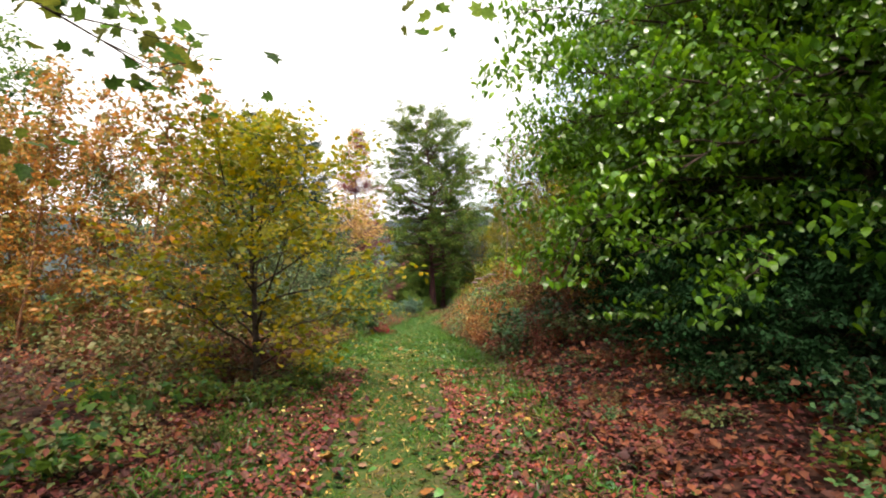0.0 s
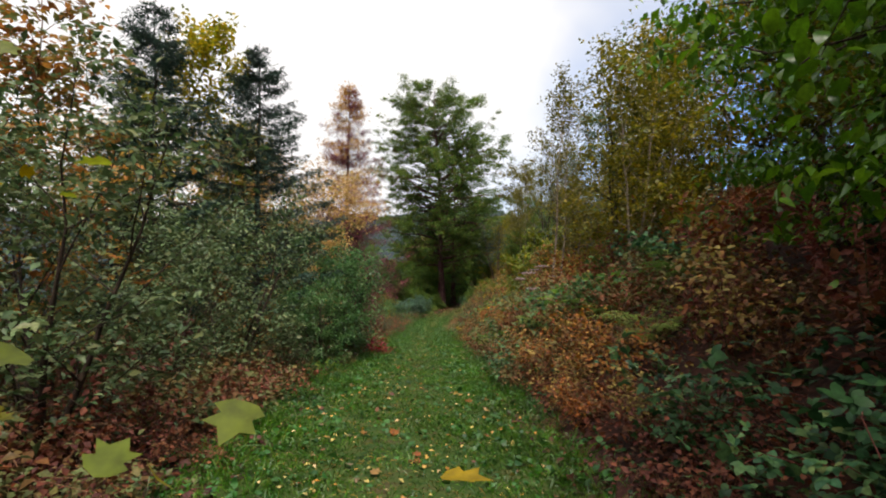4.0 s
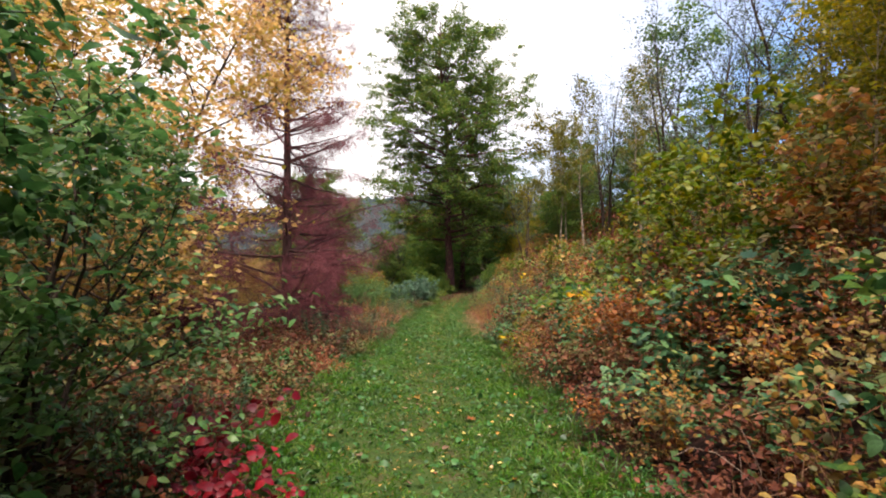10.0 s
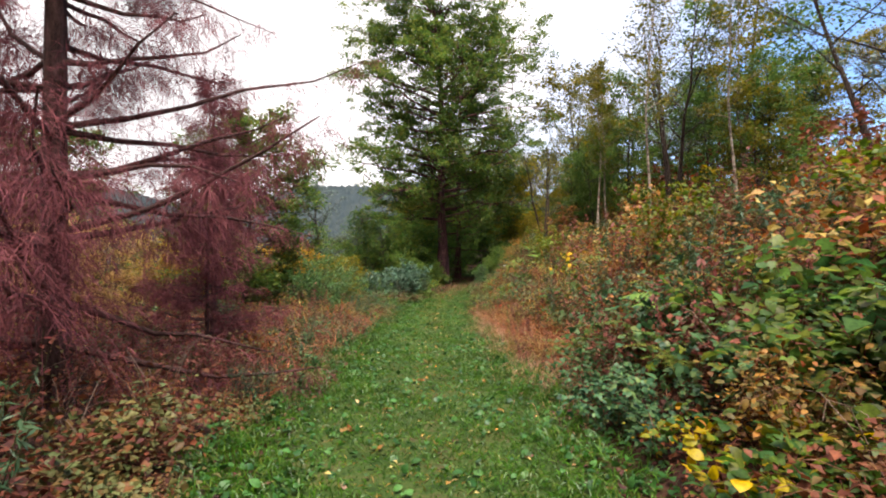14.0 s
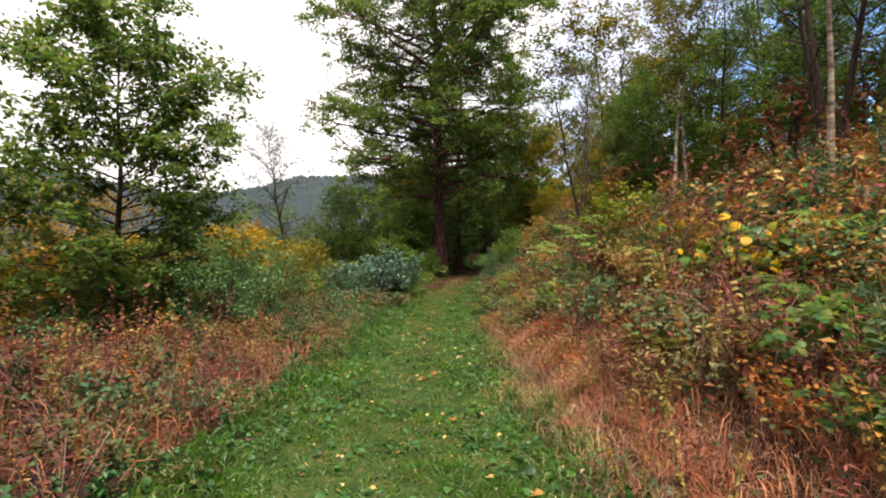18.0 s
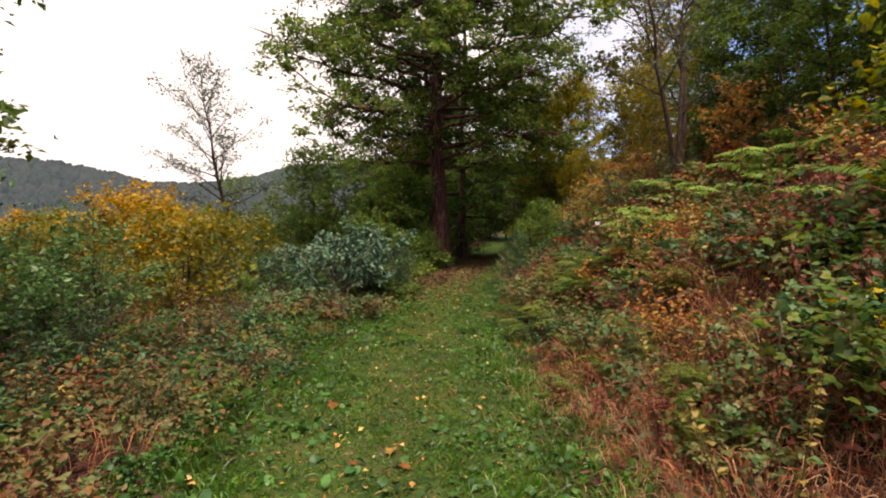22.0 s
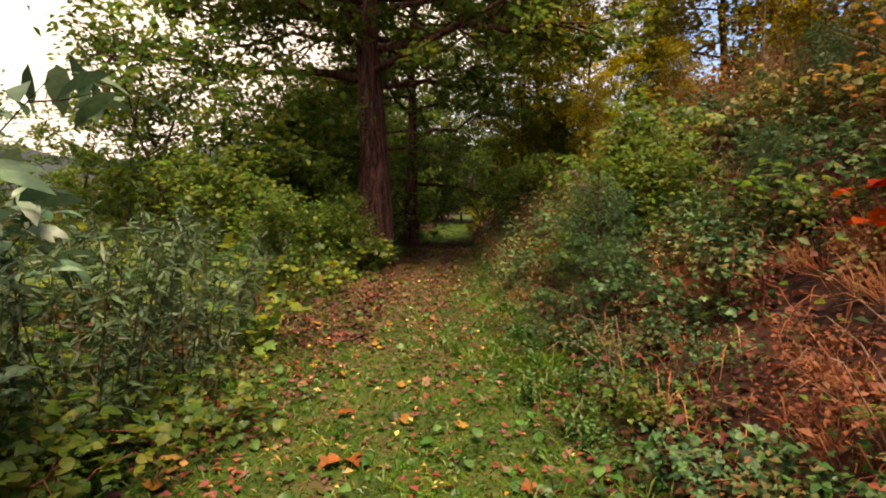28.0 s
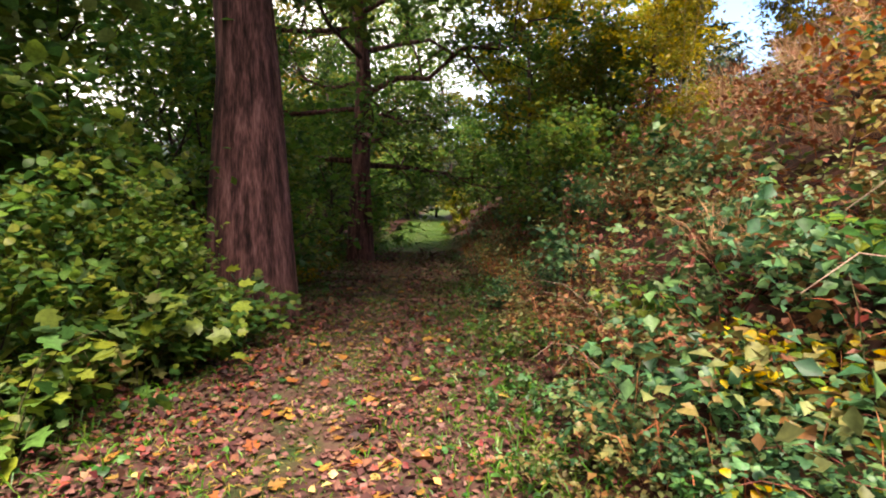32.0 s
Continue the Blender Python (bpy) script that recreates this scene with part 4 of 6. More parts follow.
far_hazel = broadleaf(98, 5.0, 2.1, "hazel", 2300, "bark_dark", base=0.05, trunk=0.04, limbs=24, leaf_size=0.21, up=0.9, subs=3, spread=0.4, stems=5, ratio=0.7)
h1 = put_tree("hazel_bush", far_hazel, -2.0, 86.0, "hazel bush standing deeper in the wood", "bush", 0, "hazel bushes further on")
for x, y, s in ((-7.8, 70.5, 0.75), (-1.5, 81.0, 1.1), (6.9, 79.0, 0.8), (-5.5, 74.0, 0.8), (9.6, 85.0, 1.1), (-0.6, 88.0, 0.9), (0.9, 84.6, 0.6), (0.2, 80.6, 0.55), (1.6, 93.0, 0.8), (2.4, 99.0, 0.9), (6.3, 86.0, 0.4), (10.5, 95.0, 1.2), (6.0, 114.0, 1.5), (2.5, 110.0, 1.6), (12.5, 108.0, 1.5), (-9.5, 73.0, 0.7), (-11.5, 69.5, 0.7), (-9.0, 78.0, 0.8)):
    again(h1, x, y, rs.uniform(0, 360), s, rs.uniform(0.9, 1.15))
holly = broadleaf(99, 6.4, 2.6, "dark_oak", 5600, "bark_dark", base=0.04, trunk=0.07, limbs=44, leaf_size=0.17, up=0.6, subs=5, spread=0.4, stems=2, ratio=0.6, belly=0.3, clump=0.55)
ho = put_tree("hornbeam_tree", holly, -1.9, 72.2, "low dark green hornbeam beneath the oak", "tree", 0, "hornbeams beneath the oak")
for x, y, s in ((-4.6, 72.2, 0.6), (6.4, 78.5, 0.8)):
    again(ho, x, y, rs.uniform(0, 360), s, rs.uniform(0.9, 1.1))
again(ho, -4.4, 76.6, 120, 1.0)
again(ho, -0.4, 78.6, 200, 1.1)
again(ho, 6.6, 83.0, 80, 1.15)
again(h0, -1.7, 68.0, 150, 0.34)
again(h0, -1.5, 66.9, 80, 0.40)
again(h0, -2.0, 65.8, 10, 0.42)
again(h0, 1.9, 60.9, 30, 0.4, 1.1)
again(h0, 2.7, 61.0, 200, 0.38, 1.0)
again(h0, 2.4, 60.2, 100, 0.3, 1.0)

ash = broadleaf(96, 6.6, 2.0, "hazel", 4200, "bark_dark", base=0.12, trunk=0.06, limbs=34, leaf_size=0.15, up=0.7, subs=6, spread=0.34, stems=2, ratio=0.55, clump=0.35, lean=0.06)
as0 = put_tree("rowan_tree", ash, -4.9, 66.8, "slender rowan with airy green and yellowing leaves", "tree", 0, "rowans below the oak")
again(as0, -6.8, 67.6, 80, 1.0)
again(as0, -5.9, 70.4, 200, 1.1)
again(as0, -2.9, 69.6, 30, 0.8)
again(as0, -8.6, 69.0, 300, 0.85)
# the wooded bank above the path
olive = broadleaf(101, 5.0, 1.7, "olive", 5200, "bark_birch", base=0.15, trunk=0.04, limbs=30, leaf_size=0.105, up=0.9, subs=6, spread=0.4, stems=3, clump=0.4)
ol0 = put_tree("goat_willow", olive, 3.6, 18.2, "slender goat willow with olive and bronze leaves on the bank", "tree", 0, "goat willows on the bank")
for x, y, s in ((4.8, 19.6, 0.75), (6.3, 19.0, 1.0), (5.4, 21.0, 1.1), (4.0, 25.5, 0.8), (6.0, 23.5, 1.2), (7.5, 18.0, 1.3), (6.5, 28.0, 1.1), (8.0, 30.0, 1.0), (7.7, 16.6, 0.9), (8.4, 14.6, 1.1), (9.0, 25.0, 1.3), (8.6, 71.0, 0.7), (5.6, 70.2, 0.6), (5.4, 73.4, 0.7), (5.6, 60.6, 0.6), (6.6, 62.8, 0.7), (5.2, 65.2, 0.45), (6.4, 58.0, 0.6), (7.6, 65.5, 0.8)):
    again(ol0, x, y, rs.uniform(0, 360), s, rs.uniform(0.95, 1.25))
bare = broadleaf(103, 9.5, 2.6, "bluish", 2400, "bark_dark", base=0.28, trunk=0.10, limbs=34, leaf_size=0.09, up=1.0, subs=7, spread=0.35, stems=3, belly=0.4)
ba0 = put_tree("alder_tree", bare, 7.3, 47.0, "many-stemmed tree with fine, nearly bare twigs", "tree", 0, "sparse trees on the bank")
for x, y, s in ((6.2, 36.0, 0.85), (9.2, 40.0, 1.0), (5.6, 30.5, 0.6), (9.5, 52.0, 1.0), (4.2, 55.0, 0.75), (7.0, 59.0, 0.9), (8.5, 33.0, 1.0), (4.9, 23.0, 0.7), (9.0, 17.5, 0.8), (11.0, 60.0, 1.1)):
    again(ba0, x, y, rs.uniform(0, 360), s)
birch_w = broadleaf(105, 8.0, 1.5, "olive", 2600, "bark_birch", base=0.4, trunk=0.06, limbs=24, leaf_size=0.10, up=0.9, subs=6, spread=0.4, lean=0.04)
bw0 = put_tree("birch_tree", birch_w, 5.6, 50.6, "pale-stemmed birch with bronze leaves on the bank", "tree", 0, "birches on the bank")
for x, y, s in ((6.1, 50.9, 0.9), (2.62, 22.25, 0.8), (2.95, 22.6, 0.72), (5.5, 44.6, 1.0), (8.3, 44.6, 1.0), (7.4, 56.0, 1.0), (10.0, 47.0, 1.1), (6.0, 61.0, 0.8)):
    again(bw0, x, y, rs.uniform(0, 360), s, 1.1)
forest = broadleaf(107, 12.0, 3.4, "olive", 8000, "bark_dark", base=0.12, trunk=0.13, limbs=34, leaf_size=0.21, up=0.5, subs=5, spread=0.24, clump=0.6)
f0 = put_tree("ash_tree", forest, 12.0, 20.0, "woodland tree with olive and yellow leaves high on the bank", "tree", 0, "woodland trees on the bank")
green_f = broadleaf(109, 12.5, 3.6, "oak", 8000, "bark_dark", base=0.12, trunk=0.14, limbs=34, leaf_size=0.21, up=0.45, subs=5, spread=0.24, clump=0.6)
f1 = put_tree("oak_tree", green_f, 12.5, 52.0, "dark green woodland oak on the bank", "tree", 0, "woodland oaks on the bank")
far_spruce = conifer(55, 11.0, 2.7, "spruce", "bark_dark", dens=8, gap=0.5, needle=0.34, width=0.45)
sp9 = put_tree("spruce_tree", far_spruce, 24.0, 2.0, "dark spruce standing high on the bank", "tree", 0, "spruces on the bank")
rf = np.random.default_rng(9)
for i in range(50):
    y = -8 + 115 * (i + rf.random()) / 50
    x = float(path_x(y)) + (10.5 if y < 27 or y > 62 else 7.5) + 14 * rf.random() ** 1.3
    if 60 < y < 84 and x < 17:
        x += 9
    again(f0 if rf.random() < (0.65 if y < 35 else 0.35) else f1, x, y, rf.uniform(0, 360), rf.uniform(0.75, 1.15) * (1.0 if y < 27 else 0.5), rf.uniform(0.9, 1.15))
for x, y, s in ((15.5, 84.0, 1.0), (17.5, 88.0, 1.1), (13.0, 72.0, 0.9)):
    again(sp9, x, y, 90, s)
for x, y, s in ((7.8, 53.4, 0.40), (8.9, 55.2, 0.42), (7.3, 57.6, 0.44), (9.6, 51.6, 0.42), (8.4, 59.8, 0.52), (10.5, 57.4, 0.5), (6.9, 55.4, 0.36), (9.4, 48.6, 0.42), (11.0, 53.8, 0.5), (10.2, 46.0, 0.42), (6.2, 53.0, 0.34), (5.8, 56.2, 0.36)):
    again(f1, x, y, rf.uniform(0, 360), s)
for i in range(10):
    again(sp9, 20 + 9 * rf.random(), 5 + 9 * i, rf.uniform(0, 360), rf.uniform(1.1, 1.6) * (1.0 if i < 2 else 0.5))
for i in range(10):
    y = -14 + 38 * rf.random()
    again(f0 if i % 2 else f1, -15 - 12 * rf.random(), y, rf.uniform(0, 360), rf.uniform(0.6, 0.9))
for i in range(7):
    again(f0 if i % 2 else f1, rf.uniform(-9, 10), -9 - 8 * rf.random(), rf.uniform(0, 360), rf.uniform(0.7, 0.9))
for i in range(10):
    again(f1 if i % 2 else f0, rf.uniform(-14, 16), 108 + 10 * rf.random(), rf.uniform(0, 360), rf.uniform(0.7, 1.0))

for x, y, s in ((4.9, 75.5, 0.95), (6.3, 72.6, 0.8), (7.2, 79.5, 1.0), (8.2, 77.0, 0.9), (9.4, 88.0, 1.15)):
    again(yg0, x, y, rf.uniform(0, 360), s)
for x, y, s in ( (10.6, 71.0, 1.1), (-1.6, 101.0, 0.95), (-4.0, 93.0, 0.9), (-1.4, 90.0, 1.16), (0.4, 97.5, 1.16), (4.2, 108.5, 1.5), (8.4, 104.0, 1.4), (2.0, 107.0, 0.95), (5.5, 113.0, 1.0), (-3.5, 107.0, 1.0), (9.5, 105.0, 0.9), (-4.5, 84.0, 0.8)):
    again(f1 if s > 1.15 else f0, x, y, rf.uniform(0, 360), s)
# trees and thickets down in the open ground
for i in range(46):
    y = 24 + 90 * (i + rf.random()) / 46
    x = float(path_x(y)) - 21 - 34 * rf.random() ** 1.2
    again(f0 if rf.random() < 0.5 else f1, x, y, rf.uniform(0, 360), rf.uniform(0.42, 0.62), rf.uniform(0.85, 1.1))
# scrub in the rough ground below the path
scrub = broadleaf(111, 2.4, 1.3, "olive", 2600, "bark_dark", base=0.05, trunk=0.03, limbs=34, leaf_size=0.11, up=0.7, subs=5, spread=0.36, stems=5, ratio=0.6, clump=0.3)
sc0 = put_tree("scrub_willow", scrub, -6.2, 54.0, "olive-brown willow scrub in the rough open ground", "bush", 0, "willow scrub below the path")
for i in range(26):
    y = 50 + 30 * (i + rf.random()) / 26
    again(sc0, float(path_x(y)) - 4.6 - 11 * rf.random(), y, rf.uniform(0, 360), rf.uniform(0.6, 1.05) * (0.75 if y > 60 else 1.0), rf.uniform(0.8, 1.1))
gold = broadleaf(113, 4.2, 1.9, "golden", 4200, "bark_dark", base=0.08, trunk=0.05, limbs=40, leaf_size=0.11, up=0.7, subs=6, spread=0.34, stems=3, clump=0.4)
go0 = put_tree("field_maple", gold, -11.4, 51.6, "field maple in golden orange autumn leaf behind the young oak", "tree", 0, "golden field maples")
again(go0, -13.4, 50.6, 40, 0.9)
# young shrubs close above the path
young = broadleaf(121, 2.5, 0.95, "yellow_green", 900, "stem_green", base=0.12, trunk=0.018, limbs=22, leaf_size=0.105, up=0.8, subs=4, spread=0.4, stems=3, ratio=0.75, shape="oval", lean=0.15)
yo = put_tree("hazel_sapling", young, 2.9, 27.0, "slender hazel sapling with yellow-green leaves on the bank", "sapling", 0, "hazel saplings on the bank")
for x, y, s in ((3.3, 31.6, 1.1), (2.9, 33.2, 0.8), (3.6, 29.8, 1.25), (4.0, 27.4, 1.2), (1.8, 25.6, 0.7), (2.6, 36.6, 0.7), (2.9, 47.6, 0.8), (2.8, 45.9, 0.7)):
    again(yo, x, y, rs.uniform(0, 360), s, rs.uniform(0.9, 1.2))
rusty = broadleaf(123, 2.2, 0.8, "russet", 700, "stem", base=0.12, trunk=0.016, limbs=20, leaf_size=0.09, up=0.85, subs=4, spread=0.4, stems=3, ratio=0.7, shape="oval", lean=0.15)
ru = put_tree("cherry_sapling", rusty, 3.1, 24.4, "low cherry sapling turning orange and red", "sapling", 0, "cherry saplings on the bank")
for x, y, s in ((2.6, 22.7, 0.55), (3.6, 25.6, 0.9), (2.6, 37.8, 0.8), (3.4, 39.0, 0.9), (2.8, 56.9, 0.8), (3.4, 58.1, 0.9), (4.4, 48.4, 0.6), (4.6, 54.0, 0.9), (5.4, 55.0, 1.0)):
    again(ru, x, y, rs.uniform(0, 360), s)
light_bush = broadleaf(125, 2.9, 1.15, "yellow_green", 2600, "stem_green", base=0.05, trunk=0.03, limbs=34, leaf_size=0.13, up=0.7, subs=5, spread=0.3, stems=4, ratio=0.7)
put_tree("hazel_bush", light_bush, 5.75, 90.0, "pale yellow-green bush in the clearing beyond the wood", "bush", 0)
# spruce saplings on the bank
sap = conifer(53, 1.8, 0.8, "fir", "bark_dark", dens=40, gap=0.11, needle=0.036, width=0.16, base=0.04, sag=0.05, many=14)
ss0 = put_tree("spruce_sapling", sap, 1.35, 59.6, "small dark green spruce sapling on the bank", "sapling", 0, "spruce saplings")
for x, y, s in ((2.6, 58.9, 0.6), (4.6, 60.6, 0.8)):
    again(ss0, x, y, rs.uniform(0, 360), s)


# ---- undergrowth ----
def bramble(seed, leaf, stems=11, reach=1.0, tall=0.8, leaf_size=0.075, stem="stem_red", per=26, shape="blade", ratio=0.72):
    rng = np.random.default_rng(seed)
    items, pts = [], []
    for i in range(stems):
        a = rng.uniform(0, 6.28)
        k = 5
        s = np.linspace(0, 1, k)
        R, Hh = reach * rng.uniform(0.4, 1.1), tall * rng.uniform(0.6, 1.2)
        p = np.stack([np.cos(a + s * 0.4) * R * s, np.sin(a + s * 0.4) * R * s, Hh * (1.6 * s - 1.1 * s ** 2) - 0.08], 1)
        p += rng.normal(size=p.shape) * 0.02
        items.append((p, 0.006 * (1 - 0.7 * s), 3))
        q = along(p, rng.uniform(0.12, 1.0, per))
        pts.append(q + rng.normal(size=q.shape) * 0.09)
    pts = np.concatenate(pts)
    pts[:, 2] = np.maximum(pts[:, 2], 0.0)
    return tubes(items, stem, "stems"), mesh_of("leaves", *leaves_at(rng, pts, leaf_size, 0.45, 0.2, ratio, shape, tip=0.42), leaf)


def fern(seed, leaf, fronds=10, length=0.85):
    """Arching fronds: pinnae that taper to the tip, each cut into small leaflets."""
    rng = np.random.default_rng(seed)
    sets, items = [], []
    k, m = 22, 7
    for i in range(fronds):
        a = i * 2.399 + rng.uniform(-0.3, 0.3)
        L = length * rng.uniform(0.7, 1.15)
        s = np.linspace(0, 1, 8)
        out = np.array([math.cos(a), math.sin(a), 0])
        lift = rng.uniform(0.7, 1.05)
        p = out * (L * 0.85 * s ** 1.15)[:, None] + np.array([0, 0, 1.0]) * (L * (lift * s - 0.62 * s ** 2.2))[:, None]
        items.append((p, 0.006 * (1 - 0.8 * s), 3))
        v = np.linspace(0.16, 0.985, k)
        q = along(p, v)
        sd = np.array([-math.sin(a), math.cos(a), 0])
        ln = np.maximum(L * 0.27 * np.sin(np.clip(v * 1.04, 0, 1) * math.pi * 0.80 + 0.45), 0.025)
        for sg in (-1, 1):
            w = unit(sd * sg + out * 0.42 + np.array([0, 0, -0.10]) + rng.normal(size=(k, 3)) * 0.10)
            f = np.tile(np.linspace(0.08, 0.94, m), k)
            base = np.repeat(q, m, 0) + np.repeat(w * ln[:, None], m, 0) * f[:, None]
            base[:, 2] -= np.repeat(ln, m) * 0.10 * f ** 2
            wide = np.repeat(ln, m) * 0.22 * (1.05 - f) + 0.007
            for g in (-1, 1):
                side = unit(np.cross(np.repeat(w, m, 0), np.array([0, 0, 1.0]))) * g
                ww = unit(side + np.repeat(w, m, 0) * 0.55 + rng.normal(size=(k * m, 3)) * 0.1)
                sets.append(blades(base, ww, unit(np.cross(ww, np.array([0, 0, 1.0]) + rng.normal(size=(k * m, 3)) * 0.15)), wide, np.maximum(wide * 0.55, 0.008), 0.1))
    return tubes(items, "stem", "stalks"), mesh_of("fronds", *join(sets), leaf)


def tuft(seed, leaf, n=110, length=0.55, spread=0.28):
    rng = np.random.default_rng(seed)
    sets = []
    a = rng.uniform(0, 6.28, n)
    r = spread * np.sqrt(rng.random(n)) + 0 * a
    base = np.stack([np.cos(a) * r, np.sin(a) * r, np.full(n, -0.03)], 1)
    w = unit(np.stack([np.cos(a) * 0.5, np.sin(a) * 0.5, np.full(n, 1.0)], 1) + rng.normal(size=(n, 3)) * 0.35)
    w[:, 2] = np.abs(w[:, 2])
    ln = length * rng.uniform(0.45, 1.15, n)
    return (mesh_of("blades", *strands(base, w, unit(np.cross(w, rng.normal(size=(n, 3)))), ln, 0.0035 + 0.003 * rng.random(n), rng.uniform(0.05, 0.5, n)), leaf),)


def herb(seed, leaf, stems=9, tall=1.2, per=60, size=0.085, ratio=0.2, stem="stem_green"):
    rng = np.random.default_rng(seed)
    items, pts = [], []
    for i in range(stems):
        a = rng.uniform(0, 6.28)
        p = curve_line(rng, np.array([math.cos(a) * 0.12, math.sin(a) * 0.12, -0.05]), unit(np.array([math.cos(a) * 0.25, math.sin(a) * 0.25, 1.0])), tall * rng.uniform(0.7, 1.1), 5, 0.05)
        items.append((p, 0.006 * (1 - 0.6 * np.linspace(0, 1, 5)), 3))
        pts.append(along(p, rng.uniform(0.15, 1, per)))
    return tubes(items, stem, "stems"), mesh_of("leaves", *leaves_at(rng, np.concatenate(pts), size, 0.6, 0.1, ratio), leaf)


def fern_loose(seed, leaf):
    """Foliage of a fern far up the bank: whole pinnae."""
    rng = np.random.default_rng(seed)
    sets = []
    for i in range(9):
        a = i * 2.399 + rng.uniform(-0.3, 0.3)
        L = 0.8 * rng.uniform(0.7, 1.15)
        v = np.linspace(0.15, 0.98, 18)
        out, sd = np.array([math.cos(a), math.sin(a), 0]), np.array([-math.sin(a), math.cos(a), 0])
        q = out * (L * 0.85 * v ** 1.15)[:, None] + np.array([0, 0, 1.0]) * (L * (0.9 * v - 0.6 * v ** 2.2))[:, None]
        for sg in (-1, 1):
            w = unit(sd * sg + out * 0.42 + np.array([0, 0, -0.32]) + rng.normal(size=(18, 3)) * 0.08)
            sets.append(strands(q, w, unit(np.cross(w, np.array([0, 0, 1.0]))), L * 0.27 * np.sin(v * 2.6 + 0.4), L * 0.055, 0.15))
    return mesh_of("fronds", *join(sets), leaf)


KINDS = {}


def kind(key, name, label, category, makers, names, loose=None):
    """A kind of plant; loose is the lighter foliage that the joined growth takes."""
    KINDS[key] = [name, label, category, makers, names, [None] * len(makers), loose]


kind("bramble", "bramble", "sprawling bramble with green and reddening leaves", "bramble", [bramble(200 + i, "bramble", 12, 1.0, 0.9, 0.066, per=26, shape="triple") for i in range(3)], ("stem_tangle", "foliage"), bramble(208, "bramble", 11, 1.0, 0.9, 0.075, per=32)[1])
kind("bramble_big", "bramble", "lush bramble with broad dark green leaves", "bramble", [bramble(210 + i, "hazel", 12, 0.9, 0.9, 0.085, per=22, ratio=0.8, shape="triple") for i in range(3)], ("stem_tangle", "foliage"), bramble(218, "hazel", 10, 0.9, 0.9, 0.12, per=20, ratio=0.8)[1])
kind("teal", "bramble", "glossy bramble with cool dark green leaves", "bramble", [bramble(215 + i, "bramble_teal", 13, 0.9, 0.95, 0.068, per=28, ratio=0.75, shape="triple") for i in range(3)], ("stem_tangle", "foliage"), bramble(228, "bramble_teal", 11, 0.9, 0.95, 0.08, per=30, ratio=0.75)[1])
kind("rust", "rusty_herb", "tall tangled herb with rusty and pale yellow leaves", "herb", [bramble(225 + i, "rust_mix", 13, 0.6, 1.35, 0.056, "stem", per=34, ratio=0.6, shape="oval") for i in range(3)], ("stem_tangle", "foliage"), bramble(238, "rust_mix", 10, 0.6, 1.35, 0.075, "stem", per=24, ratio=0.6)[1])
kind("pale", "dry_grass_tuft", "tuft of pale pinkish dry grass on the bank", "grass", [tuft(275 + i, "pale_grass", 300, 0.75, 0.35) for i in range(2)], ("blade_clump",))
kind("oak_seedling", "oak_seedling", "young oak with dark lobed leaves beside the path", "sapling", [bramble(255 + i, "bramble_teal", 8, 0.6, 1.3, 0.13, "stem", 22, "lobed", 0.55) for i in range(2)], ("stem_tangle", "foliage"))
kind("tall", "tall_dead_herb", "tall dead herb with upright rusty stems", "herb", [herb(310 + i, "rust_red", 6, 1.55, 26, 0.08, 0.4) for i in range(2)] + [herb(314, "rust_mix", 6, 1.6, 34, 0.065, 0.5)], ("stem_tangle", "foliage"))
kind("crimson", "dogwood", "low shrub with dark crimson leaves", "shrub", [bramble(243, "crimson", 10, 0.55, 0.8, 0.075, per=22, shape="oval")], ("stem_tangle", "foliage"))
kind("withered", "withered_bramble", "withered brown bramble tangle beside the path", "bramble", [bramble(220 + i, "bramble_brown", 13, 0.9, 0.8, 0.055, "stem", per=36) for i in range(3)], ("stem_tangle", "foliage"), bramble(248, "bramble_brown", 11, 0.9, 0.8, 0.055, "stem", per=34)[1])
kind("yellow", "dogwood", "low shrub with yellow and orange leaves", "shrub", [bramble(230 + i, "yellow_low", 11, 0.8, 1.0, 0.10, per=22, ratio=0.85, shape="oval") for i in range(2)], ("stem_tangle", "foliage"), bramble(239, "yellow_low", 10, 0.8, 1.0, 0.12, per=16, ratio=0.8)[1])
kind("sycamore", "sycamore_seedling", "young sycamore with broad lobed green and yellow leaves", "sapling", [bramble(245 + i, "sycamore", 7, 0.75, 1.25, 0.13, "stem_green", 15, "lobed", 0.62) for i in range(2)], ("stem_tangle", "foliage"), bramble(249, "sycamore", 7, 0.75, 1.25, 0.16, "stem_green", 13, ratio=0.8)[1])
kind("cane", "bare_bramble", "bare arching bramble canes with few withered leaves", "bramble", [bramble(305 + i, "bramble_brown", 7, 0.9, 1.1, 0.05, "cane", per=4) for i in range(2)], ("stem_tangle", "foliage"))
kind("red", "dogwood", "low shrub with a few bright red leaves", "shrub", [bramble(240, "red_low", 7, 0.5, 0.7, 0.11, per=9, ratio=0.85, shape="oval")], ("stem_tangle", "foliage"))
kind("fern", "fern", "green fern with arching feathery fronds", "fern", [fern(250 + i, "fern", 13, 0.78) for i in range(3)], ("stalk", "frond_crown"), fern_loose(251, "fern"))
kind("fern_brown", "fern", "withered orange-brown fern on the bank", "fern", [fern(260 + i, "fern_brown", 9, 0.75) for i in range(2)], ("stalk", "frond_crown"), fern_loose(252, "fern_brown"))
kind("dry", "dry_grass_tuft", "tuft of dry reddish-brown grass", "grass", [tuft(270 + i, "dry_grass", 300, 0.6, 0.35) for i in range(3)], ("blade_clump",))
kind("herb", "willowherb", "tall grey-green willowherb stand", "herb", [herb(280 + i, "herb", 12) for i in range(2)], ("stem_tangle", "foliage"))
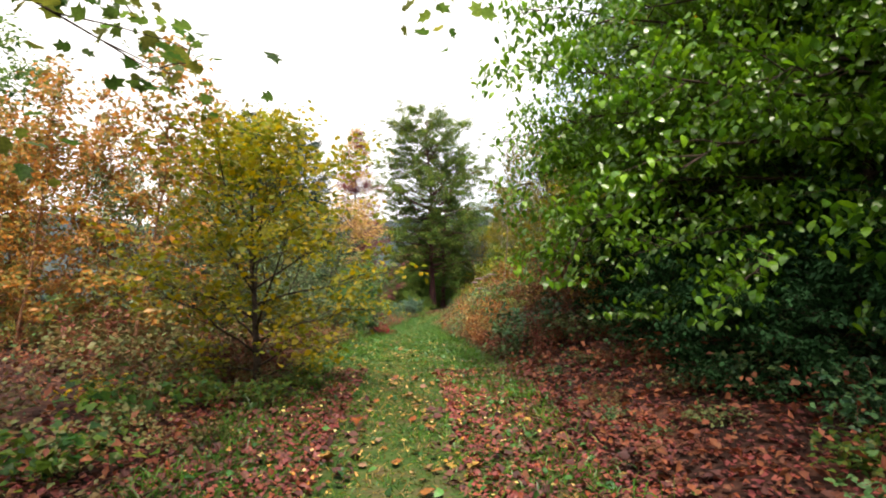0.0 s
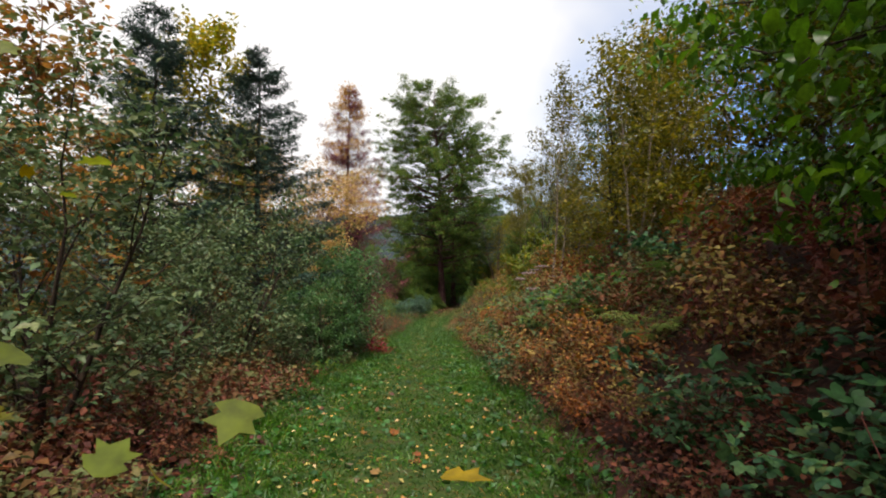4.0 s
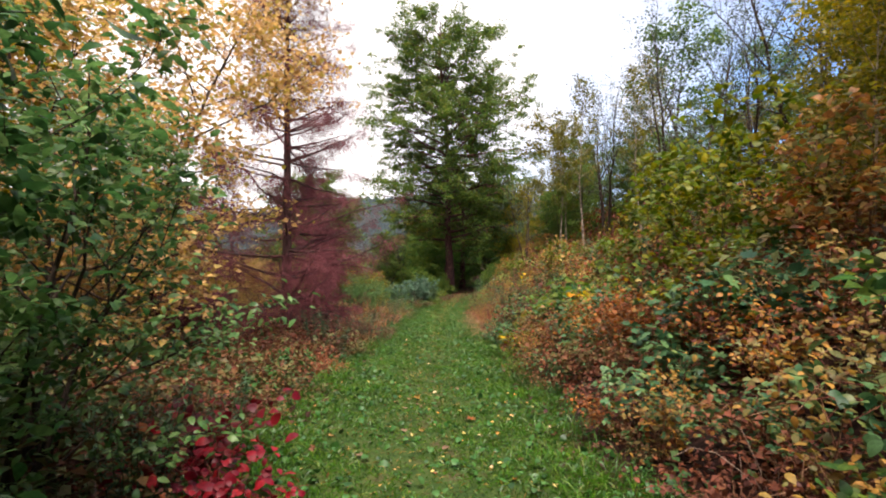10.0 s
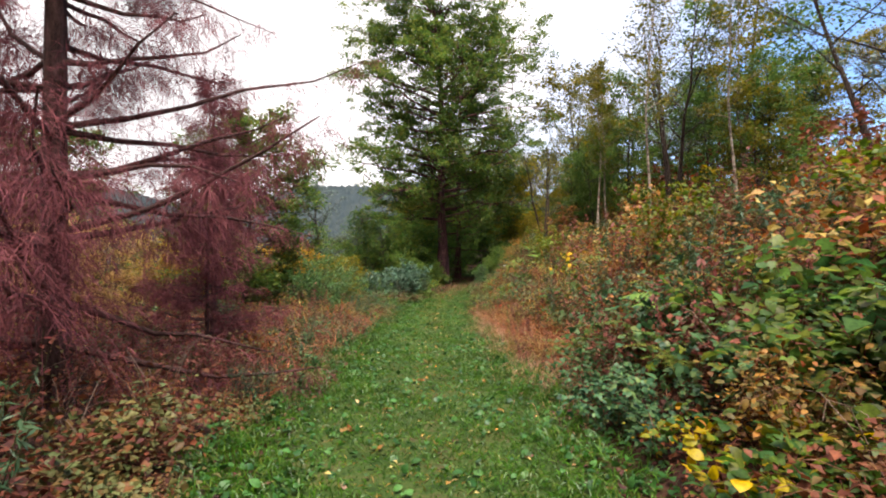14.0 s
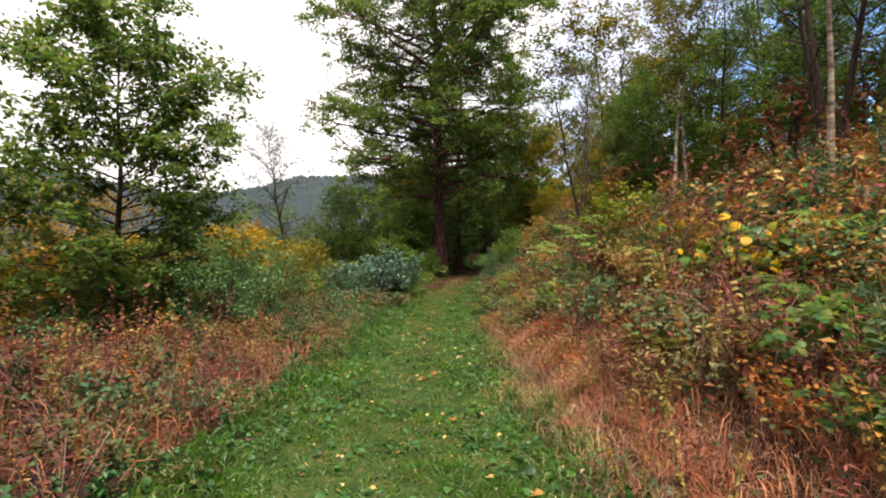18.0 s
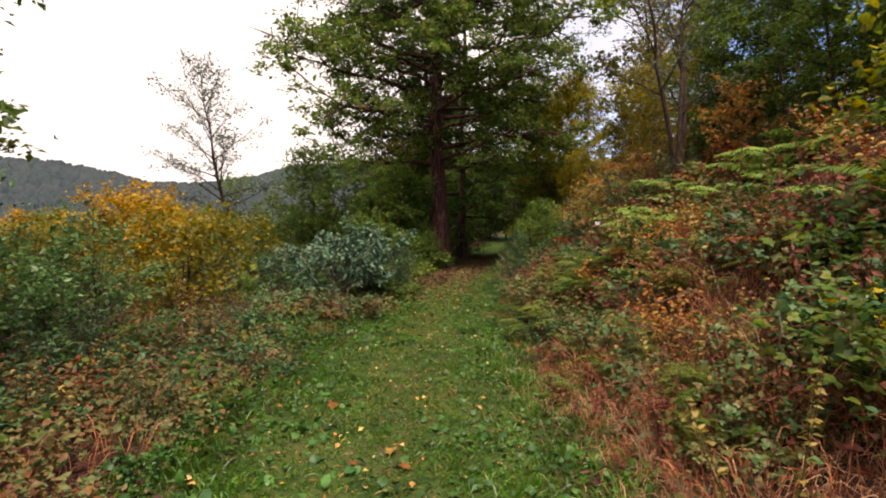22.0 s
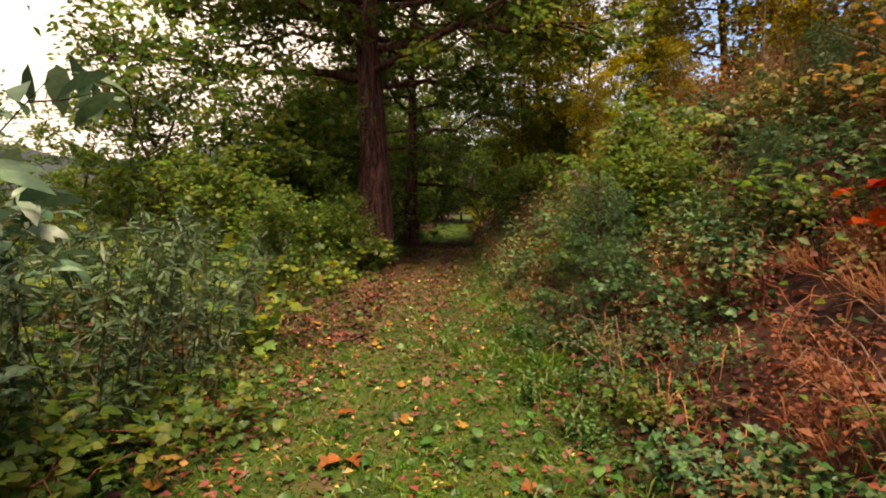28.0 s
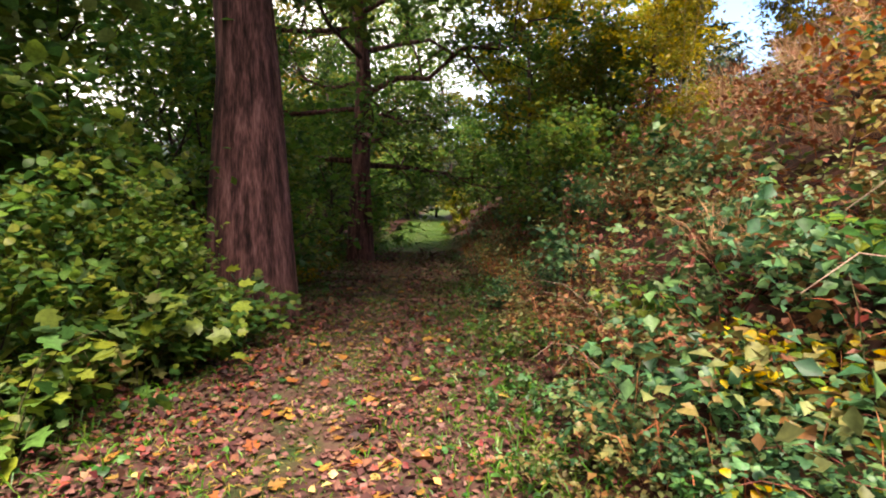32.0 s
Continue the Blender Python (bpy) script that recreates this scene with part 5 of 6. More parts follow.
kind("nettle", "nettle", "leafy green nettle clump beside the path", "herb", [herb(290 + i, "clover", 9, 0.6, 26, 0.09, 0.55, "stem_green") for i in range(2)], ("stem_tangle", "foliage"))
kind("dead_herb", "dead_herb", "dead brown herb with upright stems", "herb", [herb(300 + i, "rust_red", 11, 0.95, 30, 0.075, 0.4) for i in range(2)], ("stem_tangle", "foliage"))


COUNT, JOINED = {}, {}


def arrays(me):
    v = np.empty(len(me.vertices) * 3, np.float32)
    me.vertices.foreach_get("co", v)
    f = np.empty(len(me.loops), np.int32)
    me.loops.foreach_get("vertex_index", f)
    return v.reshape(-1, 3), f.reshape(len(me.polygons), -1)


def plant(key, x, y, size=1.0, turn=None, rng=None, far=False):
    """One plant: a thing of its own near the path, and part of the joined growth further up or past 280 of a kind."""
    name, label, category, makers, names, made, loose = KINDS[key]
    rng = rng or rs
    i = int(rng.integers(len(makers)))
    turn = rng.uniform(0, 360) if turn is None else turn
    m = pose(x, y, at(x, y, 0.02), rng.uniform(-8, 8), rng.uniform(-8, 8), turn) @ Matrix.Diagonal((size, size, size, 1))
    if far or COUNT.get(name, 0) >= 280:
        me = loose or makers[i][-1]
        v, f = arrays(me)
        mm = np.array(m)
        JOINED.setdefault((me.materials[0].name, category), []).append((v @ mm[:3, :3].T + mm[:3, 3], f, me.materials[0]))
        return None
    COUNT[name] = COUNT.get(name, 0) + 1
    if made[i] is None:
        ob = thing(name, x, y, 0, label, category, category + " plants beside the path")
        for nm, me in zip(names, makers[i]):
            tagged(part(nm, me, ob), kind="stuff")
        made[i] = ob
    else:
        ob = copy_thing(made[i], m)
    ob.matrix_basis = m
    return ob


def join_growth():
    for (mat, category), sets in JOINED.items():
        v, f = join([s[:2] for s in sets])
        me = mesh_of(category + "_growth", v, f, "ground")
        me.materials.clear()
        me.materials.append(sets[0][2])
        tagged(new(category + "_growth", me), "dense " + mat.replace("_", " ") + " covering the verges and bank", category, kind="stuff")


def row(side, y0, y1, mix, n, size=(0.75, 1.25), seed=0, u0=1.7, u1=3.6, up=0.0, u2=10.0):
    """A stretch of undergrowth along one side: n plants by the path, and up times as many joined behind."""
    rng = np.random.default_rng(seed)
    keys, w = list(mix), np.array(list(mix.values()), float)
    m = int(n * up)
    for i in range(n + m):
        far = i >= n
        y = y0 + (y1 - y0) * ((i % max(n, 1) if not far else i - n) + rng.random()) / (m if far else n)
        u = u1 - 0.3 + (u2 - u1) * rng.random() ** 1.25 if far else u0 + (u1 - u0) * rng.random() ** 1.2
        x = float(path_x(y)) + side * u
        k = keys[rng.choice(len(keys), p=w / w.sum())]
        near = np.interp(u, [u0, u0 + 0.8], [0.62, 1.0])
        plant(k, x, y, rng.uniform(*size) * near * (1.15 if far else 1), rng=rng, far=far)


R, LEFT = 1, -1
# singled-out plants
for k, x, y, s in (("yellow", 1.5, 46.2, 0.75), ("sycamore", 1.6, 45.2, 0.6), ("red", 0.85, 44.9, 0.55), ("red", 2.4, 57.3, 0.9), ("fern_brown", 1.6, 51.9, 1.1), ("yellow", 2.3, 64.3, 0.55), ("bramble", -2.7, 53.9, 0.9), ("teal", -3.1, 54.1, 1.0), ("bramble", -3.5, 53.8, 1.1), ("bramble", -2.6, 54.7, 0.8), ("withered", -3.3, 53.3, 1.0), ("teal", -3.9, 53.9, 1.1), ("bramble", -2.6, 55.4, 0.7), ("cane", -3.0, 53.6, 1.2), ("herb", -2.3, 57.6, 1.1), ("herb", -2.6, 58.2, 1.2), ("herb", -2.2, 58.7, 1.1), ("herb", -2.7, 59.1, 1.25), ("herb", -3.1, 58.6, 1.2), ("herb", -2.3, 59.6, 1.1), ("herb", -3.0, 57.8, 1.2), ("bramble_big", -2.25, 57.0, 0.8), ("bramble_big", -2.6, 57.3, 0.9), ("bramble_big", -1.95, 57.9, 0.7), ("bramble_big", -2.9, 56.9, 0.9),
                   ("red", 2.1, 36.4, 0.7), ("teal", 3.0, 3.6, 0.7), ("teal", 3.7, 4.3, 0.8), ("teal", 2.8, 4.7, 0.6), ("bramble_big", 4.3, 3.4, 0.9), ("bramble_big", 3.4, 2.9, 0.7), ("bramble_big", 2.6, 3.2, 0.5), ("sycamore", -2.0, 59.7, 0.85), ("sycamore", -1.1, 68.0, 1.0), ("sycamore", -0.55, 68.5, 0.8), ("teal", 2.1, 62.0, 0.65), ("teal", 2.05, 64.1, 0.6), ("teal", 1.75, 64.9, 0.6), ("bramble", 2.7, 65.1, 0.9), ("withered", 2.2, 66.0, 0.9), ("yellow", 2.2, 64.0, 0.5), ("bramble_big", -1.9, 5.9, 0.55), ("bramble_big", -2.5, 6.0, 0.6), ("bramble_big", -1.8, 6.9, 0.5), ("withered", 2.3, 64.5, 0.8), ("teal", 1.9, 63.4, 0.6), ("yellow", 1.75, 63.6, 0.5), ("sycamore", -1.75, 63.2, 0.8), ("sycamore", -1.9, 64.2, 1.0), ("sycamore", -1.5, 65.3, 0.95), ("sycamore", -2.3, 65.3, 1.2), ("sycamore", -1.3, 66.5, 1.0), ("sycamore", -2.4, 62.3, 0.85), ("bramble_big", -1.9, 66.3, 1.3), ("bramble_big", -1.2, 67.6, 1.0), ("sycamore", -1.9, 67.4, 1.3), ("sycamore", -2.9, 63.6, 1.2), ("sycamore", -3.1, 60.4, 0.9), ("sycamore", 1.6, 30.6, 0.9), ("sycamore", 2.0, 29.2, 1.1), ("sycamore", 2.9, 31.2, 1.3), ("sycamore", 2.3, 27.6, 1.0), ("sycamore", 2.0, 47.6, 0.8), ("sycamore", 1.1, 31.0, 0.7), ("sycamore", 1.5, 31.9, 0.9), ("sycamore", 2.1, 32.6, 1.0), ("sycamore", 1.2, 33.0, 0.7), ("sycamore", 2.6, 33.4, 1.2), ("oak_seedling", 1.3, 32.2, 0.7), ("oak_seedling", 1.0, 26.6, 0.6), ("oak_seedling", 2.0, 25.6, 0.9), ("oak_seedling", 1.35, 25.4, 0.7),
                   ("fern", 1.5, 51.5, 0.95), ("fern", 1.9, 52.4, 1.05), ("fern", 1.25, 53.0, 0.8), ("fern", 2.5, 51.4, 1.0), ("fern", 2.7, 52.3, 1.0), ("oak_seedling", 1.2, 24.0, 0.75), ("oak_seedling", 1.6, 24.8, 0.9), ("oak_seedling", 1.9, 23.7, 1.0), ("oak_seedling", 1.5, 27.4, 0.7), ("oak_seedling", 1.7, 28.4, 0.85), ("crimson", 3.6, 53.8, 1.2), ("crimson", 4.2, 54.6, 1.3), ("crimson", 4.6, 53.4, 1.2), ("crimson", 3.9, 55.6, 1.1), ("crimson", -2.2, 22.2, 0.6), ("crimson", -2.45, 22.8, 0.95), ("crimson", -2.85, 23.2, 1.2), ("sycamore", -0.85, 67.5, 0.95), ("bramble_big", -1.15, 67.0, 1.1), ("sycamore", -1.5, 66.9, 1.2), ("teal", 1.6, 16.9, 0.8), ("bramble", 1.8, 17.9, 0.8), ("teal", 2.2, 18.0, 0.8), ("withered", 1.5, 18.4, 0.8), ("bramble", 2.5, 18.6, 0.9), ("fern", 1.9, 16.5, 0.9), ("bramble", 2.3, 17.0, 0.9), ("bramble", 2.0, 15.8, 0.9), ("fern", 1.7, 17.4, 1.1), ("fern", 1.9, 18.3, 1.0), ("fern", 2.5, 19.4, 0.85), ("fern", 2.5, 43.4, 1.35), ("fern", 2.75, 43.7, 1.1)):
    plant(k, x, y, s)
row(R, 3.6, 7.2, {"teal": 3, "bramble": 2, "withered": 3}, 34, (0.3, 0.5), 77, 1.9, 4.6)
row(R, -1, 9, {"bramble": 3, "nettle": 2, "withered": 2}, 24, (0.45, 0.8), 1, 2.2, 5)
row(R, 8, 16, {"withered": 8, "bramble": 2, "rust": 3, "dead_herb": 2.5, "teal": 0.6}, 50, seed=2, up=0.9)
row(R, 15, 22, {"bramble": 3, "bramble_big": 1.5, "fern": 2, "withered": 4.5, "teal": 2.5, "rust": 2, "dry": 1, "dead_herb": 1}, 50, seed=3, up=0.9)
row(R, 13, 21, {"fern": 1}, 16, (0.8, 1.25), 73, u0=2.4, u1=4.6)
row(R, 21, 27, {"bramble": 3, "bramble_big": 2, "teal": 3, "yellow": 0.3, "withered": 4, "rust": 3}, 46, seed=4, up=0.9)
row(R, 26, 34, {"bramble_big": 2, "bramble": 2.5, "teal": 2.5, "yellow": 0.3, "withered": 5, "dead_herb": 3, "rust": 3, "fern": 0.8}, 58, seed=5, up=0.9)
row(R, 33, 38, {"dry": 3, "bramble": 3, "fern": 1.5, "withered": 3, "tall": 3, "rust": 2.5, "herb": 1.5, "teal": 1.5, "bramble_big": 1}, 44, seed=6, u0=2.0, u1=4.2, up=0.95)
row(R, 37, 47, {"fern": 2, "dead_herb": 2, "tall": 3.5, "bramble": 4, "rust": 4, "herb": 1, "teal": 1.5, "bramble_big": 1.5, "yellow": 0.15}, 84, (0.7, 1.1), 7, u0=2.5, u1=4.8, up=0.95)
row(R, 35, 49, {"dry": 5, "pale": 1.0, "dead_herb": 2.5, "withered": 1.0, "tall": 1.2, "rust": 2.5}, 100, (0.5, 0.85), 71, u0=1.5, u1=3.0)
row(R, 46, 51.5, {"dry": 2, "bramble": 3, "fern": 3, "withered": 2, "rust": 2.5, "tall": 1.5, "teal": 1.5, "bramble_big": 1}, 52, (0.65, 1.0), 8, u0=2.0, u1=4.2, up=0.95)
row(R, 48, 52, {"dry": 3, "fern": 2, "nettle": 1, "bramble": 1}, 24, (0.45, 0.7), 72, u0=1.5, u1=2.3)
row(R, 51.2, 55, {"fern": 9, "bramble": 2, "withered": 2, "fern_brown": 1, "bramble_big": 0.5}, 44, seed=9, up=0.95)
row(R, 46.5, 56, {"fern": 4, "withered": 2, "bramble": 1.5, "fern_brown": 0.7, "bramble_big": 1}, 64, (0.6, 0.9), 75, u0=2.0, u1=5.0)
row(R, 54.2, 63, {"teal": 2, "withered": 3, "dry": 4, "dead_herb": 1.5, "bramble": 3, "bramble_big": 2.5, "fern": 1.5, "fern_brown": 1}, 84, (0.5, 0.8), 10, u1=3.4)
row(R, 54.2, 63, {"teal": 3, "withered": 2.5, "rust": 1.5, "bramble": 3, "bramble_big": 2, "herb": 1, "fern": 1}, 40, (0.8, 1.15), 74, u0=3.2, u1=5.2, up=1.4)
row(R, 62, 82, {"teal": 4, "bramble": 4.5, "withered": 1.6, "rust": 0.8, "pale": 0.8, "tall": 1, "bramble_big": 1.2}, 120, (0.6, 1.05), 11, u0=1.6, up=0.6, u2=6)
row(R, 58, 90, {"pale": 7, "rust": 1, "withered": 1}, 8, (0.9, 1.4), 12, 4.0, 6.0, up=24.0, u2=13)
row(LEFT, -1, 7, {"bramble": 3, "bramble_big": 2, "yellow": 1.5, "nettle": 2}, 30, (0.55, 0.95), 21)
row(LEFT, 7, 16, {"withered": 4, "bramble": 4, "dead_herb": 2, "nettle": 0.6}, 50, seed=22, up=0.8)
row(LEFT, 15, 23, {"bramble": 4, "nettle": 2, "withered": 2, "bramble_big": 2}, 44, (0.7, 1.1), 23, up=0.5)
row(LEFT, 22, 32, {"withered": 5, "bramble": 3, "herb": 1.2, "dry": 1, "nettle": 1}, 60, seed=24, up=1.0)
row(LEFT, 31, 47, {"dry": 3, "withered": 3, "dead_herb": 4, "tall": 2.5, "bramble": 4, "rust": 1.5, "teal": 1.0, "herb": 0.6}, 110, (0.55, 0.9), 25, u1=4.5, up=0.9)
row(LEFT, 46, 57, {"bramble": 5, "withered": 3, "teal": 3, "bramble_big": 2.5, "herb": 1}, 66, (0.6, 0.95), 26, up=1.2, u2=14)
row(LEFT, 56, 63, {"bramble_big": 3, "herb": 4, "sycamore": 1.5, "bramble": 2}, 50, seed=27, up=1.0)
row(LEFT, 62, 80, {"bramble_big": 4, "sycamore": 3, "yellow": 1.5, "bramble": 3, "nettle": 1}, 90, (0.8, 1.3), 28, up=0.8)
row(LEFT, 33, 52, {"nettle": 5, "bramble": 1, "herb": 0.5}, 60, (0.45, 0.75), 44, 1.45, 2.1)
row(LEFT, 38, 53, {"bramble": 4, "tall": 2.5, "dead_herb": 2, "rust": 1.5, "teal": 3, "bramble_big": 1.5, "herb": 1}, 56, (0.55, 0.9), 29, 2.2, 5.0)
row(LEFT, 45, 58, {"bramble": 5, "bramble_big": 3, "teal": 2, "herb": 0.6}, 44, (0.6, 0.95), 31, 1.75, 2.9)
# bare canes among the rest
row(R, 13, 66, {"cane": 1}, 60, (0.7, 1.2), 45, 1.7, 3.4)
row(LEFT, 6, 66, {"cane": 1}, 60, (0.7, 1.2), 46, 1.7, 3.4)
# low weeds along the turf's edges
row(LEFT, 14, 60, {"nettle": 5, "bramble": 1}, 90, (0.3, 0.55), 41, 1.3, 1.9)
row(R, 12, 34, {"nettle": 4, "bramble": 1}, 34, (0.3, 0.5), 42, 1.3, 1.8)
row(R, 53, 66, {"nettle": 5, "bramble": 1}, 70, (0.35, 0.65), 43, 1.15, 1.9)
row(R, 57.5, 66, {"bramble_big": 1, "teal": 4, "bramble": 4}, 44, (0.5, 0.8), 76, 1.8, 3.4)
row(LEFT, 53, 61, {"nettle": 5, "bramble": 1}, 44, (0.35, 0.6), 47, 1.2, 2.0)
join_growth()


def build_cover():
    """Small leaves, withered and green, that hide the soil of bank and verges."""
    rng = np.random.default_rng(60)
    zones = (("bramble_brown", 34000, -1, 34), ("bramble", 26000, 5, 80), ("dry_grass", 22000, 33, 50), ("hazel", 12000, 48, 82), ("bramble_brown", 24000, 34, 82), ("dry_grass", 12000, 56, 84))
    for mat, n, y0, y1 in zones:
        y = rng.uniform(y0, y1, n)
        sg = rng.choice([-1, 1, 1], n)
        u = 1.75 + 9 * rng.random(n) ** 1.5
        x = path_x(y) + sg * u
        hgt = rng.random(n) ** 1.5 * np.interp(u, [1.7, 2.6], [0.12, 0.5])
        p = np.stack([x, y, land(x, y) + hgt], 1)
        if mat == "dry_grass":
            p[:, 2] = land(x, y)
            w = unit(rng.normal(size=(n, 3)) * 0.4 + np.array([0, 0, 1.0]))
            v, f = strands(p, w, unit(np.cross(w, rng.normal(size=(n, 3)))), rng.uniform(0.25, 0.65, n), 0.008, 0.3)
        else:
            v, f = leaves_at(rng, p, 0.07, 0.5, 0.1, 0.65)
        tagged(new("ground_cover", mesh_of("ground_cover", v, f, mat)), "tangled low growth and withered leaves on the verges", "undergrowth", kind="stuff")


build_cover()


def build_edge_grass():
    """Low dry grass, orange-brown, between the turf and the bank."""
    rng = np.random.default_rng(61)
    n = 34000
    y = 32 + 19 * rng.beta(2.2, 2.2, n)
    u = 1.5 + 0.3 * hash_noise(y, y * 0.7, 0.9, 1.0) + 0.25 * rng.normal(size=n) + 1.9 * rng.random(n) ** 1.3
    x = path_x(y) + u
    w = unit(rng.normal(size=(n, 3)) * 0.5 + np.array([0, 0, 1.0]))
    v, f = strands(np.stack([x, y, land(x, y)], 1), w, unit(np.cross(w, rng.normal(size=(n, 3)))), rng.uniform(0.12, 0.38, n), 0.005, 0.35)
    tagged(new("edge_grass", mesh_of("edge_grass", v, f, "pale_grass")), "low dry orange-brown grass at the foot of the bank", "grass", kind="stuff")


build_edge_grass()


# ---- turf, clover and fallen leaves ----
def on_path(rng, n, y0, y1, half, power=1.0):
    y = y0 + (y1 - y0) * rng.random(n) ** power
    u = rng.uniform(-1, 1, n) * half
    x = path_x(y) - 0.05 + u
    return np.stack([x, y, land(x, y)], 1), u, y


def build_turf():
    rng = np.random.default_rng(77)
    p, u, y = on_path(rng, 470000, -1, 72, 1.75)
    far_p, far_u, far_y = on_path(rng, 60000, 72, 104, 1.75)
    p, u, y = np.concatenate([p, far_p]), np.concatenate([u, far_u]), np.concatenate([y, far_y])
    wear = np.interp(y - 1.3 * u, [0, 8, 12, 56, 60, 63, 66, 80, 84], [0.35, 0.6, 1, 1, 0.85, 0.55, 0.4, 0.45, 1.0])
    edge = np.clip((1.8 - np.abs(u)) / 0.35, 0.1, 1)
    keep = rng.random(len(p)) < wear * edge * np.interp(np.abs(u), [0.0, 0.7], [0.6, 1.0]) * (0.75 + 0.25 * np.sin(p[:, 0] * 3.1 + p[:, 1] * 1.7))
    p, u, y = p[keep], u[keep], y[keep]
    n = len(p)
    w = unit(rng.normal(size=(n, 3)) * np.array([0.6, 0.6, 0.2]) + np.array([0, 0, 0.75]))
    ln = rng.uniform(0.04, 0.14, n) * np.interp(np.abs(u), [0, 0.9, 1.5], [0.75, 1.0, 2.1]) * (1 + 0.7 * hash_noise(p[:, 0], p[:, 1], 0.22, 0.7))
    v, f = strands(p, w, unit(np.cross(w, rng.normal(size=(n, 3)))), ln, 0.009, 0.25)
    tagged(new("turf", mesh_of("turf", v, f, "grass")), "short green grass growing on the path", "grass", kind="stuff")
    p, u, y = on_path(rng, 110000, -1, 80, 1.0)
    keep = rng.random(len(p)) < np.interp(y, [0, 8, 12, 40, 46, 54, 62, 80], [1.0, 0.9, 0.3, 0.3, 0.6, 0.9, 0.7, 0.5]) * np.clip(1.15 - np.abs(u), 0.1, 1) * (0.6 + 0.4 * hash_noise(p[:, 0], p[:, 1], 0.6, 2.0))
    p = p[keep]
    n = len(p)
    w = unit(rng.normal(size=(n, 3)) * np.array([0.8, 0.8, 0.2]) + np.array([0, 0, 0.5]))
    v, f = strands(p, w, unit(np.cross(w, rng.normal(size=(n, 3)))), rng.uniform(0.03, 0.10, n), 0.010, 0.2)
    tagged(new("worn_turf", mesh_of("worn_turf", v, f, "straw")), "trodden yellowish grass along the middle of the path", "grass", kind="stuff")
    p, u, y = on_path(rng, 80000, -1, 80, 1.95)
    wear = np.interp(y, [0, 8, 12, 57, 61, 66, 80], [0.2, 0.35, 0.8, 0.95, 0.5, 0.2, 0.12])
    patch = 0.5 + 0.5 * hash_noise(p[:, 0], p[:, 1], 0.5, 4.0)
    keep = rng.random(len(p)) < wear * patch * np.interp(np.abs(u), [0, 0.5, 1.0, 1.5, 1.9], [0.22, 0.35, 0.9, 1.3, 0.8])
    p = p[keep]
    p[:, 2] += rng.uniform(0.015, 0.05, len(p))
    tagged(new("clover", mesh_of("clover", *leaves_at(rng, p, 0.055, 0.4, 0.0, 0.75, "oval", 0.7), "clover")), "low broad-leaved weeds and clover among the grass", "weeds", kind="stuff")


